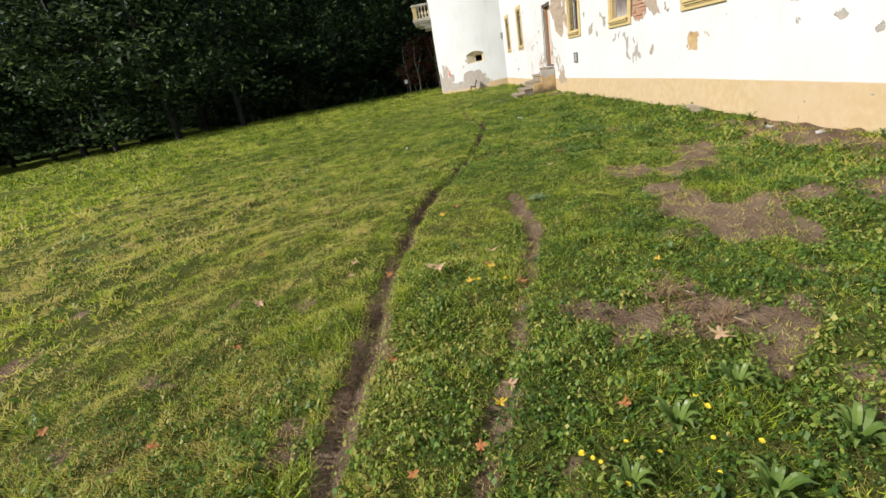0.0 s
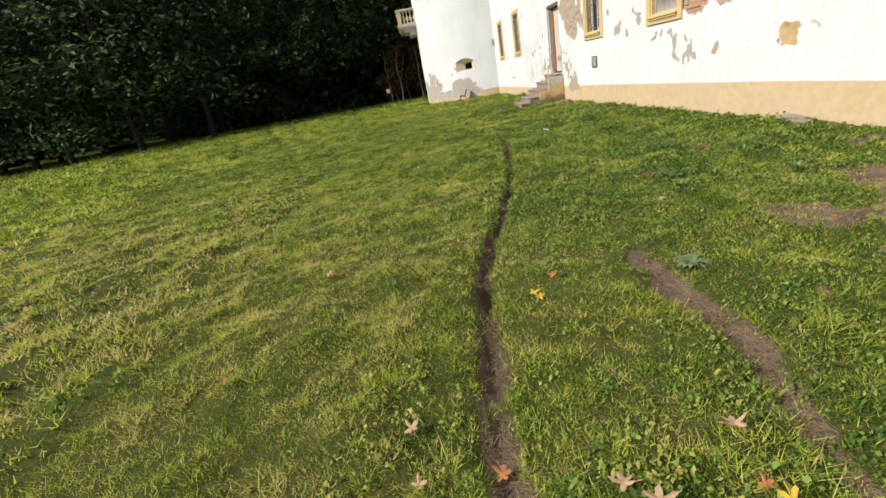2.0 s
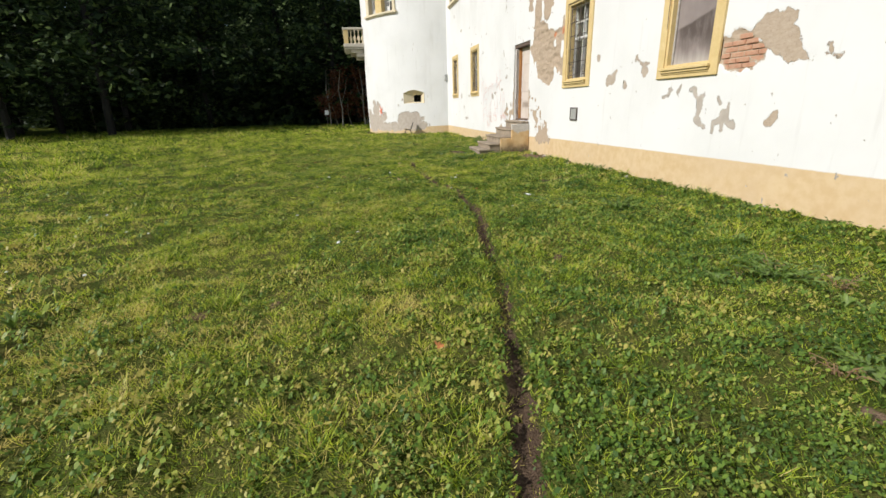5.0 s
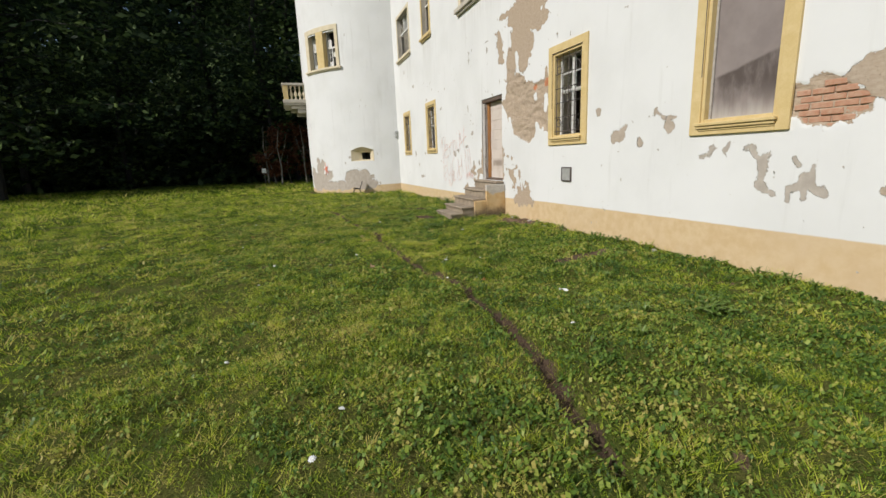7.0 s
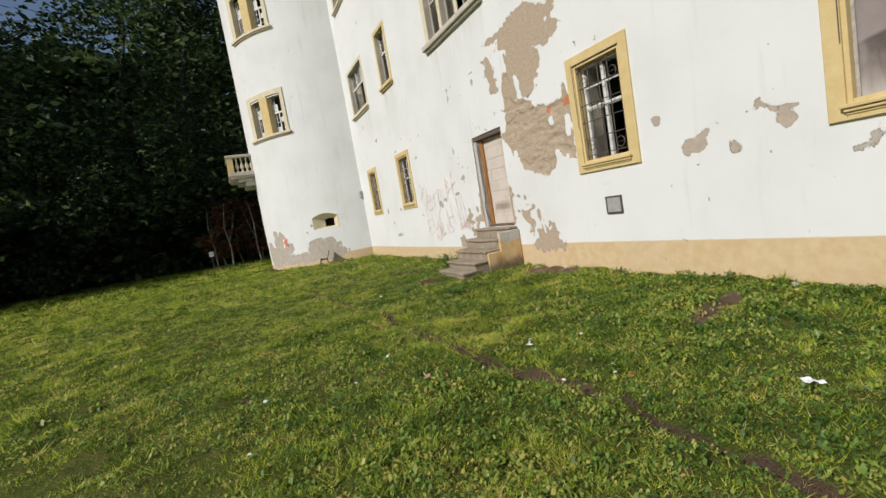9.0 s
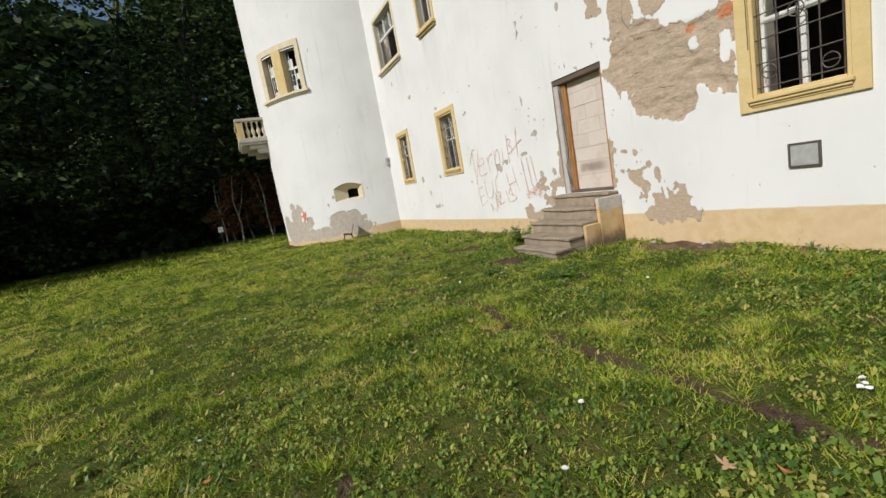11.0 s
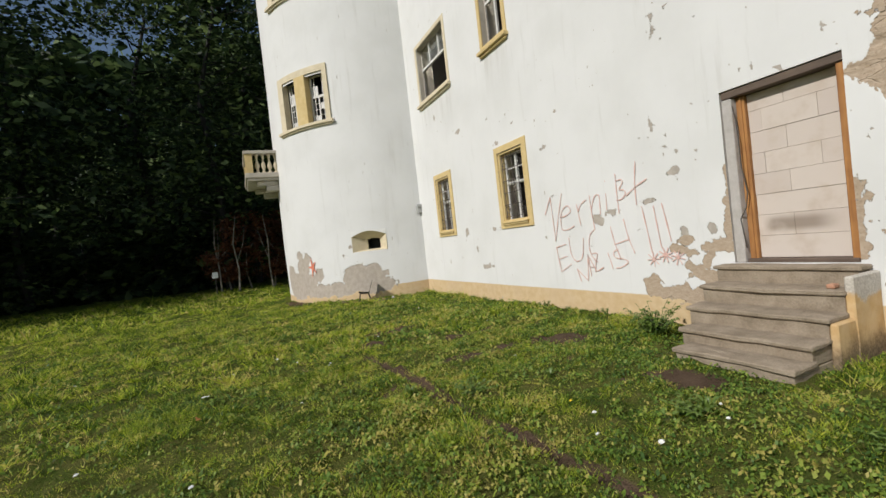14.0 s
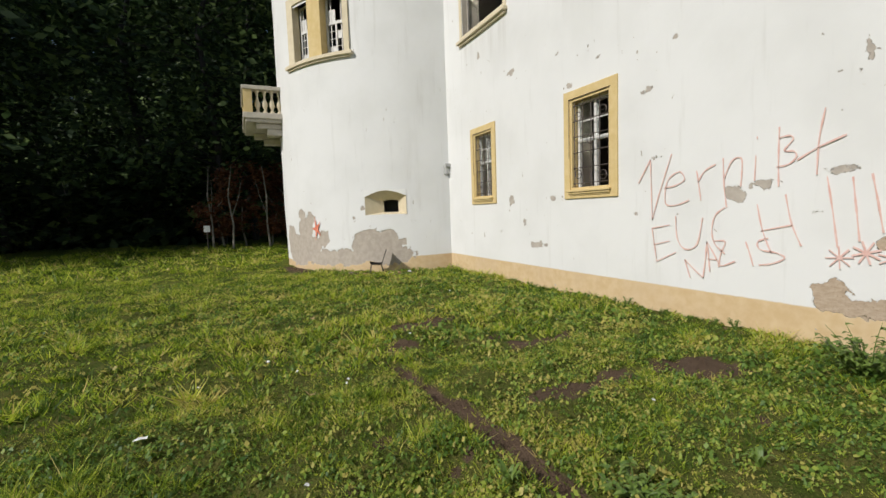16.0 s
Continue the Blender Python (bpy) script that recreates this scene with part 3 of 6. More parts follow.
STEPS_BARE = (
    (21.95, 0.35, 21.2, 0.28, 0.10, 0.14, 1.1), (21.3, 0.75, 20.9, 0.5, 0.10, 0.14, 1.0), (21.5, 1.02, 21.2, 0.95, 0.06, 0.07, 1.0),
    (21.39, 1.11, 21.21, 1.16, 0.061, 0.052, 1.09), (21.02, 1.01, 20.69, 1.08, 0.066, 0.074, 1.00), (20.96, 0.93, 21.04, 0.76, 0.060, 0.051, 1.03), (22.07, 0.46, 21.95, 0.54, 0.078, 0.059, 1.15),
    (21.92, 0.32, 21.40, 0.40, 0.065, 0.083, 1.11), (21.28, 0.61, 21.15, 0.71, 0.060, 0.060, 1.09), (22.08, 0.41, 22.07, 0.27, 0.050, 0.040, 1.12), (20.59, 2.11, 20.64, 1.44, 0.031, 0.047, 1.00),
    (20.63, 1.44, 20.64, 1.00, 0.048, 0.056, 0.97),
)
FLAKES = (
    (23.14, 1.68, 23.01, 1.59, 0.063, 0.053, 1.38), (21.39, 2.25, 21.50, 2.24, 0.044, 0.017, 1.11), (22.17, 1.38, 22.08, 1.37, 0.029, 0.029, 1.21), (20.91, 1.34, 20.88, 1.30, 0.032, 0.040, 1.03),
    (21.34, 2.56, 21.33, 2.51, 0.025, 0.025, 1.12),
)

# small chips: y, z, half width, half height, kind, strength
CHIPS_LOW = (
    (7.9, 1.8, 0.25, 0.06, 0, 0.8), (5.75, 1.25, 0.15, 0.05, 0, 0.8), (5.15, 1.1, 0.06, 0.1, 0, 0.8), (6.53, 1.52, 0.12, 0.04, 0, 0.7),
    (22.76, 1.74, 0.1, 0.05, 0, 0.8), (21.89, 1.83, 0.12, 0.03, 0, 0.7), (24.72, 1.37, 0.1, 0.05, 0, 0.7),
    (21.3, 1.3, 0.06, 0.06, 0, 0.8), (24.37, 2.26, 0.14, 0.03, 0, 0.7), (26.35, 3.92, 0.13, 0.1, 0, 0.9), (25.81, 4.4, 0.06, 0.16, 0, 0.9), (25.5, 4.2, 0.06, 0.07, 0, 0.8),
)
CHIPS_GRAFFITI = (
    (28.3, 4.75, 0.16, 0.08, 0, 0.8), (28.1, 4.55, 0.06, 0.16, 0, 0.8), (27.45, 0.71, 0.36, 0.05, 0, 1), (28.39, 1.76, 0.09, 0.12, 0, 0.9), (24.44, 3.35, 0.1, 0.05, 0, 0.8),
    (26.8, 1.73, 0.2, 0.05, 0, 0.9), (21.9, 2.9, 0.12, 0.05, 0, 0.9), (21.75, 3.1, 0.06, 0.12, 0, 0.8), (21.6, 2.65, 0.16, 0.06, 0, 1), (30.6, 5.7, 0.1, 0.06, 0, 0.8),
    (29.9, 5.6, 0.06, 0.1, 0, 0.7), (21.55, 4.55, 0.06, 0.18, 0, 0.9), (21.3, 4.75, 0.1, 0.1, 0, 0.8), (20.15, 4.5, 0.06, 0.1, 0, 0.9), (20.2, 4.72, 0.14, 0.03, 0, 0.8),
)
CHIPS_CORNER = (
    (21.4, 4.3, 0.05, 0.05, 0, 0.7), (24, 4, 0.05, 0.03, 0, 0.7), (28.9, 0.95, 0.08, 0.05, 0, 0.8), (27.9, 1.2, 0.06, 0.06, 0, 0.8), (29.8, 0.9, 0.05, 0.1, 0, 0.7),
)
BRICK_CHIPS = ((17.47, 3.03, 0.08, 0.06, 2, 1.1), (17.0, 3.1, 0.13, 0.05, 2, 1.1))
# each with its kind: 0 grey coat, 1 tan coat, 2 brick, 3 ochre coat; and how torn its edge is
STROKES = ((STONE_BARE, 1.2, 1.2), (TAN_BARE, 1, 1.5), (FOOT_BARE, 1, 2.6), (DRIPS, 0.35, 1.2), (DRIPS_TWO, 0.35, 1.2), (MID_BARE, 0.5, 1.2), (BRICK_BARE, 1.3, 1.2), (BESIDE_BRICK, 0.6, 1.2), (OCHRE_BARE, 3, 1.2), (STEPS_BARE, 0.7, 2.0), (FLAKES, 0, 1.5))
CHIPS = CHIPS_LOW + CHIPS_GRAFFITI + CHIPS_CORNER + BRICK_CHIPS


def stroke_depth(y, z, row):
    """How far inside a tapered stroke, in metres; negative outside."""
    y0, z0, y1, z1, r0, r1, wide = row
    py, pz, dy, dz = (y - y0) / wide, z - z0, (y1 - y0) / wide, z1 - z0
    along = np.clip((py * dy + pz * dz) / (dy * dy + dz * dz + 1e-9), 0, 1)
    return r0 + (r1 - r0) * along - np.hypot(py - along * dy, pz - along * dz)


def wall_fields(y, z, chips, strokes=(), kept=(), share=1.0):
    """How deep inside a bared place each point lies (8 for a metre), and what shows there."""
    ragged = 0.042 * fbm(y, z, 3.2, 4, 31) + 0.05 * fbm(y, z, 10.0, 3, 37)
    inside, kind = np.full(y.shape, -0.2), np.zeros(y.shape)
    for rows, k, torn in strokes:
        for row in rows:
            size = max(row[4], row[5])
            v = stroke_depth(y, z, row) + torn * ragged * min(1.0, 0.25 + size / 0.12)
            kind = np.where(v > np.maximum(inside, -0.06), k, kind)
            inside = np.maximum(inside, v)
    for cy, cz, ry, rz, k, power in chips:
        close = (np.abs(y - cy) < 2.2 * ry + 0.1) & (np.abs(z - cz) < 2.2 * rz + 0.1)
        if not close.any():
            continue
        d = np.hypot((y[close] - cy) / ry, (z[close] - cz) / rz)
        v = (power * share - d) * min(ry, rz) + 2.0 * ragged[close] * min(1.0, min(ry, rz) / 0.07)
        better = (v > inside[close]) | ((k == 2) & (v > 0))
        kind[close] = np.where(better, k, kind[close])
        inside[close] = np.maximum(v, inside[close])
    for row in kept:
        inside = np.minimum(inside, -stroke_depth(y, z, row) + 0.5 * ragged)
    flecks = fbm(y * 1.6, z, 8.0, 3, 91) - 0.68 + 0.14 * np.maximum(fbm(y, z, 0.35, 2, 92), 0)
    inside = np.maximum(inside, np.clip(flecks * 0.4, -0.2, 0.03))
    return np.clip(inside * 8, -1, 1), kind


def plinth_top(y):
    return np.interp(y, (3, 9, 17, 22, 26, 32), (0.51, 0.49, 0.38, 0.25, 0.22, 0.2))


# openings: y0, y1, z0, z1
GROUND_WINDOWS = {"a": (29.1, 30.4), "b": (25.08, 26.46), "c": (15.46, 16.84), "d": (11.60, 13.00), "e": (7.92, 9.28)}
OPENINGS = [(a + 0.17, b - 0.17, 1.87, 3.60) for a, b in GROUND_WINDOWS.values()]
OPENINGS += [(19.24, 20.61, 0.80, 3.17), (28.62, 30.72, 6.34, 8.22), (25.48, 26.44, 6.34, 8.22), (19.45, 20.25, 6.2, 8.25), (20.40, 21.15, 6.2, 8.25), (21.30, 22.05, 6.2, 8.25), (29.2, 30.9, 11.2, 13.0)]


def cuts(values, low, high, step, coarse_to, coarse):
    """Grid lines: fine ones, moved onto the openings' edges."""
    lines = list(np.arange(low, high, step)) + list(np.arange(high, coarse_to, coarse)) + [coarse_to]
    lines = np.array(lines)
    for v in values:
        if low < v < high:
            k = int(np.argmin(np.abs(lines - v)))
            lines[k] = v
        else:
            lines = np.append(lines, v)
    return np.unique(np.round(lines, 4))


def grid_faces(us, vs, holes):
    nu, nv = len(us), len(vs)
    cu, cv = (us[1:] + us[:-1]) / 2, (vs[1:] + vs[:-1]) / 2
    keep = np.ones((nu - 1, nv - 1), bool)
    for a, b, c, d in holes:
        keep &= ~(((cu > a) & (cu < b))[:, None] & ((cv > c) & (cv < d))[None, :])
    i, j = np.nonzero(keep)
    a = i * nv + j
    return np.stack((a, a + nv, a + nv + 1, a + 1), 1)


def build_wall():
    us = cuts([v for o in OPENINGS for v in o[:2]], 3.0, 31.95, 0.04, 31.96, 1.0)
    extra = (us[1:] + us[:-1]) / 2
    us = np.unique(np.concatenate((us, extra[((extra > 16.9) & (extra < 19.2)) | ((extra > 10.1) & (extra < 11.6))])))
    us = np.concatenate((np.arange(-8, 2.9, 1.0), us))
    vs = cuts([v for o in OPENINGS for v in o[2:]], -0.6, 5.6, 0.035, 15.5, 0.3)
    y, z = (a.ravel() for a in np.meshgrid(us, vs, indexing="ij"))
    peel, kind = wall_fields(y, z, CHIPS, STROKES, KEPT, 0.8)
    cracks = smooth(1 - 5.5 * np.abs(fbm(y, z * 2.4, 1.9, 4, 44)), 0.0, 1.0)
    stone = (kind >= 1) & (y > 17) & (y < 19) & (z > 1.7) & (z < 3.7)
    depth = 0.004 * smooth(peel, -0.05, 0.08) + 0.012 * smooth(peel, 0.1, 0.5) * (kind > 1.1)
    depth += np.where(stone, smooth(peel, 0, 0.3) * (0.012 * cracks * smooth(fbm(y, z, 2.0, 3, 50), -0.3, 0.3) + 0.03 * fbm(y, z * 2.2, 4.0, 3, 45)), 0)
    brick = (y > 10.7) & (y < 11.7) & (z > 1.6) & (z < 2.3) & (kind > 1.25)
    depth += np.where(brick, 0.012 * smooth(peel, 0.02, 0.2), 0)
    wave = 0.012 * fbm(y, z, 0.5, 3, 60)
    x = WALL_X + depth + wave * smooth(z, 0, 1)
    grime = np.zeros(y.shape)
    for a, b in ((28.5, 30.9), (25.4, 26.5), (19.2, 22.2)):
        grime = np.maximum(grime, 0.4 * (np.abs(y - (a + b) / 2) < (b - a) / 2) * smooth(z, 4.4, 6.1) * (z < 6.3))
    faces = grid_faces(us, vs, OPENINGS)
    front = array_mesh("wall_west", np.stack((x, y, z), 1), faces, WALL, True, peel=peel, kind=kind, plinth=plinth_top(y) - z, grime=grime)
    wall = tagged(new("wall_west", front), "white limewashed house wall with peeling plaster and ochre plinth", "wall", kind="structure")
    us = np.unique([-8, 36.0] + [v for o in OPENINGS for v in o[:2]])
    vs = np.unique([-0.6, 15.5] + [v for o in OPENINGS for v in o[2:]])
    y, z = (a.ravel() for a in np.meshgrid(us, vs, indexing="ij"))
    back = array_mesh("inner_face", np.stack((np.full(y.shape, WALL_BACK), y, z), 1), grid_faces(us, vs, OPENINGS), INTERIOR)
    new("inner_face", back).parent = wall
    for a, b, c, d in OPENINGS:
        bm = bmesh.new()
        ring = [(a, c), (b, c), (b, d), (a, d)]
        front_ring = [bm.verts.new((WALL_X + 0.004, *p)) for p in ring]
        back_ring = [bm.verts.new((WALL_BACK, *p)) for p in ring]
        for k in range(4):
            bm.faces.new((front_ring[k], front_ring[(k + 1) % 4], back_ring[(k + 1) % 4], back_ring[k]))
        part("reveal", bm, MORTAR if c < 1 else STONE, wall)
    return wall


wall_west = build_wall()

# the rest of the house, unseen: floors, back walls and roof close it
inside = boxes((5.36, 14.0, -8, 36, 0.55, 0.79), (5.36, 14.0, -8, 36, 5.2, 5.5), (5.36, 14.0, -8, 36, 10.2, 10.5), (9.2, 9.4, -8, 36, 0.8, 15.4))
tagged(part("interior_floor", inside, INTERIOR), "bare dim rooms behind the windows", "interior", kind="structure")
shell = boxes((4.9, 14.2, -8.3, -8.0, -0.6, 15.5), (14.0, 14.3, -8, 42, -0.6, 15.5), (4.9, 14.2, 41.9, 42.2, -0.6, 15.5))
tagged(part("wall_east", shell, STONE), "plain rear walls of the house", "wall", kind="structure")
bm = bmesh.new()
ridge = [bm.verts.new(p) for p in ((4.4, -8.8, 15.5), (14.8, -8.8, 15.5), (14.8, 42.6, 15.5), (4.4, 42.6, 15.5), (9.6, -4, 19.5), (9.6, 38, 19.5))]
for f in ((0, 1, 4), (1, 2, 5, 4), (2, 3, 5), (3, 0, 4, 5), (0, 3, 2, 1)):
    bm.faces.new([ridge[k] for k in f])
tagged(part("roof", bm, ROOF), "plain tiled roof over the house", "roof", kind="structure")


# ---- windows in the wall ----
def frame_of(y0, y1, z0, z1, band, x0, x1, bevel=0.006, foot=None):
    foot = band if foot is None else foot
    return boxes((x0, x1, y0, y0 + band, z0, z1), (x0, x1, y1 - band, y1, z0, z1), (x0, x1, y0 + band + 0.001, y1 - band - 0.001, z1 - band, z1), (x0, x1, y0 + band + 0.001, y1 - band - 0.001, z0, z0 + foot), bevel=bevel)


def sash_parts(owner, y0, y1, z0, z1, x, broken, material=SASH):
    """White casements: an outer frame, a post, a rail, thin bars and what is left of the panes."""
    mid, rail = (y0 + y1) / 2, z0 + (z1 - z0) * 0.56
    part("window_frame", frame_of(y0, y1, z0, z1, 0.05, x, x + 0.06), material, owner)
    part("mullion", boxes((x - 0.01, x + 0.055, mid - 0.035, mid + 0.035, z0 + 0.05, z1 - 0.05), bevel=0.005), material, owner)
    part("transom", boxes((x - 0.012, x + 0.05, y0 + 0.05, mid - 0.036, rail - 0.035, rail + 0.035), (x - 0.012, x + 0.05, mid + 0.036, y1 - 0.05, rail - 0.035, rail + 0.035), bevel=0.005), material, owner)
    for k, (a, b) in enumerate(((y0 + 0.05, mid - 0.035), (mid + 0.035, y1 - 0.05))):
        top = (rail + z1) / 2
        part("glazing_bar", boxes((x + 0.01, x + 0.035, a, b, top - 0.012, top + 0.012)), material, owner)
        for low, high, gone in ((rail + 0.035, z1 - 0.05, False), (z0 + 0.05, rail - 0.035, k in broken)):
            if not gone:
                pane = part("pane", boxes((x + 0.02, x + 0.024, a, b, low, high)), GLASS, owner)
                pane.visible_shadow = False


def grille_parts(owner, y0, y1, z0, z1, x):
    """A wrought-iron grille with rings."""
    r = 0.009
    for k in range(5):
        y = y0 + 0.05 + (y1 - y0 - 0.1) * k / 4
        part("grille_bar", bar([(x, y, z0 + 0.0), (x, y, z1)], r, 5), IRON, owner)
    for k in range(6):
        z = z0 + 0.12 + (z1 - z0 - 0.2) * k / 5
        part("grille_rail", bar([(x - 0.01, y0, z), (x - 0.01, y1, z)], r, 5), IRON, owner)
    w, h = y1 - y0, z1 - z0
    for y, z in ((y0 + 0.17, z0 + 0.24), (y1 - 0.17, z0 + 0.3), ((y0 + y1) / 2, z0 + h * 0.55), (y0 + 0.17, z1 - 0.3), (y1 - 0.17, z1 - 0.3)):
        ring = [(x - 0.02, y + 0.085 * math.cos(a), z + 0.085 * math.sin(a)) for a in (2 * math.pi * j / 14 for j in range(15))]
        bm = bar(ring, 0.008, 5)
        tube(bm, [(x - 0.02, y - 0.085, z), (x - 0.02, y + 0.085, z)], 0.006, 5)
        part("grille_ring", bm, IRON, owner)


def ground_window(name, y0, width, grille=True, board=False, label=""):
    """Origin on the wall's face at the foot of the surround."""
    w = thing(name, (WALL_X, y0, 1.69), label, "window", "ground floor windows", "structure")
    h = 2.09
    part("surround", frame_of(0, width, 0, h, 0.165, -0.035, 0.01), YELLOW, w)
    part("inner_moulding", frame_of(0.166, width - 0.166, 0.166, h - 0.166, 0.05, -0.012, 0.2), YELLOW, w)
    # A dark groove at the side; the top strip stands for the lintel's shadow.
    part("groove_and_shade_strip", boxes((-0.037, -0.033, width - 0.16, width - 0.148, 0.8, h - 0.15), (-0.037, -0.033, 0.15, width - 0.15, h - 0.166, h - 0.155)), IRON, w)
    part("sill", boxes((-0.10, 0.2, 0.13, width - 0.13, 0.125, 0.17), (-0.075, 0.0, 0.15, width - 0.15, 0.085, 0.124), (-0.05, 0.0, 0.16, width - 0.16, 0.055, 0.084), bevel=0.008), YELLOW, w)
    a, b, low, high = 0.217, width - 0.217, 0.172, h - 0.217
    if board:
        part("board", boxes((0.1, 0.13, a, b, low, high), bevel=0.004), BOARD, w, "grey weathered board with dark water stains")
        part("batten", boxes((0.07, 0.1, b - 0.035, b, low, high), bevel=0.004), OLD_SASH, w)
    else:
        sash_parts(w, a, b, low, high, 0.14, (0, 1) if grille else ())
    if grille:
        grille_parts(w, a - 0.02, b + 0.02, low, high, 0.03)
    return w


first = ground_window("window_1", 15.46, 1.38, label="barred window with ochre surround and broken white casements")
for k, key in ((2, "b"), (5, "e")):
    other = copy_thing(first, pose(WALL_X, GROUND_WINDOWS[key][0], 1.69))
    other.name = f"window_{k}"
ground_window("window_3", 29.10, 1.30, label="barred window near the tower with ochre surround")
ground_window("window_4", 11.60, 1.40, grille=False, board=True, label="window with ochre surround blocked by a stained grey board")


def upper_window(name, y0, width, z0, height, lights, open_below, label, surround=CREAM):
    w = thing(name, (WALL_X, y0, z0), label, "window", "upper windows", "structure")
    part("surround", frame_of(0, width, 0.1, height, 0.13, -0.03, 0.01), surround, w)
    part("sill", boxes((-0.13, 0.1, -0.05, width + 0.05, 0.03, 0.12), (-0.07, 0.0, 0.0, width, -0.03, 0.029), bevel=0.012), surround, w)
    a, b, low, high = 0.13, width - 0.13, 0.14, height - 0.13
    rail = low + (high - low) * 0.62
    part("window_frame", frame_of(a, b, low, high, 0.05, 0.16, 0.22), OLD_SASH, w)
    part("transom", boxes((0.14, 0.21, a + 0.05, b - 0.05, rail - 0.04, rail + 0.04), bevel=0.006), SASH, w)
    for k in range(1, lights):
        y = a + (b - a) * k / lights
        part("mullion", boxes((0.15, 0.21, y - 0.03, y + 0.03, (rail + 0.04 if open_below else low + 0.05), high - 0.05), bevel=0.005), SASH, w)
    for k in range(lights):
        p, q = a + (b - a) * k / lights + 0.04, a + (b - a) * (k + 1) / lights - 0.04
        pane = part("pane", boxes((0.18, 0.184, p, q, rail + 0.04, high - 0.05)), GLASS, w)
        pane.visible_shadow = False
    return w


upper_window("window_6", 28.47, 2.40, 6.2, 2.16, 3, True, "wide upper window with empty lower lights and cream surround")
upper_window("window_7", 25.35, 1.22, 6.2, 2.16, 2, False, "tall upper window with grey casements and ochre surround", YELLOW)
upper_window("window_8", 29.05, 2.0, 11.05, 2.1, 3, True, "top floor window with worn cream surround")
hall = thing("window_9", (WALL_X, 19.2, 6.03), "wide three-light window with stone mullions and heavy sill", "window", kind="structure")
part("sill", boxes((-0.16, 0.1, -0.08, 3.14, 0.02, 0.16), (-0.09, 0.0, -0.03, 3.09, -0.05, 0.019), bevel=0.015), STONE, hall)
part("surround", boxes((-0.03, 0.01, 0.0, 0.25, 0.161, 2.4), (-0.03, 0.01, 2.85, 3.06, 0.161, 2.4), (-0.03, 0.01, 0.251, 2.849, 2.22, 2.4), bevel=0.006), CREAM, hall)
for y in (1.05, 1.95):
    part("mullion", boxes((-0.03, 0.3, y, y + 0.15, 0.161, 2.219), bevel=0.01), CREAM, hall)
for y, wide in ((0.25, 0.8), (1.2, 0.75), (2.1, 0.75)):
    part("window_frame", frame_of(y, y + wide, 0.18, 2.2, 0.05, 0.16, 0.22), OLD_SASH, hall)
    part("casement_rail", boxes((0.15, 0.21, y + 0.05, y + wide - 0.05, 1.2, 1.27), bevel=0.005), OLD_SASH, hall)
    pane = part("pane", boxes((0.18, 0.184, y + 0.05, y + wide - 0.05, 1.27, 2.15)), GLASS, hall)
    pane.visible_shadow = False

# ---- the blocked doorway ----
door = thing("door_1", (0, 0, 0), "doorway walled up with pale concrete blocks, old wooden jambs", "doorway", kind="structure")
part("lintel", boxes((4.835, 5.1, 19.245, 20.605, 3.06, 3.165), bevel=0.01), BEAM_WOOD, door, "dark weathered lintel board")
part("cement_reveal", boxes((4.83, 5.1, 20.475, 20.606, 0.8, 3.05), bevel=0.012), MORTAR, door)
for y0, y1, x in ((20.36, 20.47, 4.93), (19.246, 19.33, 4.86)):
    part("jamb", boxes((x, 5.1, y0, y1, 0.82, 3.058), bevel=0.008), DOOR_WOOD, door, "orange-brown wooden jamb")
part("jamb_strip", boxes((4.912, 4.929, 20.39, 20.43, 0.82, 3.05), bevel=0.003), DOOR_WOOD, door)
part("threshold", boxes((4.83, 5.2, 19.26, 20.45, 0.78, 0.85), bevel=0.01), BEAM_WOOD, door)
part("mortar_bed", boxes((5.02, 5.3, 19.33, 20.36, 0.85, 3.06)), MORTAR, door)
heights = (0.852, 1.145, 1.425, 1.70, 1.975, 2.255, 2.54, 2.83, 3.055)
for k, (low, high) in enumerate(zip(heights, heights[1:])):
    joints = [19.332] + [v for v in ((19.93,) if k % 2 else (19.58, 20.2)) if k not in (0, 2)] + [20.358]
    for a, b in zip(joints, joints[1:]):
        part("block", boxes((4.985 + 0.004 * ((k * 7 + int(a * 50)) % 3), 5.2, a + 0.0015, b - 0.0015, low + 0.0015, high - 0.0015), bevel=0.0025), BLOCK, door)
cable = thing("door_cable", (4.86, 20.47, 0.9), "loose dark cable hanging beside the wooden jamb", "cable")
part("wire", bar([(0, 0.02, 2.1), (-0.02, -0.03, 1.85), (-0.03, -0.05, 1.6), (-0.02, -0.05, 1.2), (-0.03, -0.1, 0.85), (-0.02, -0.06, 0.65), (-0.03, 0.02, 0.5), (-0.02, -0.02, 0.1)], 0.008, 5), CABLE, cable)

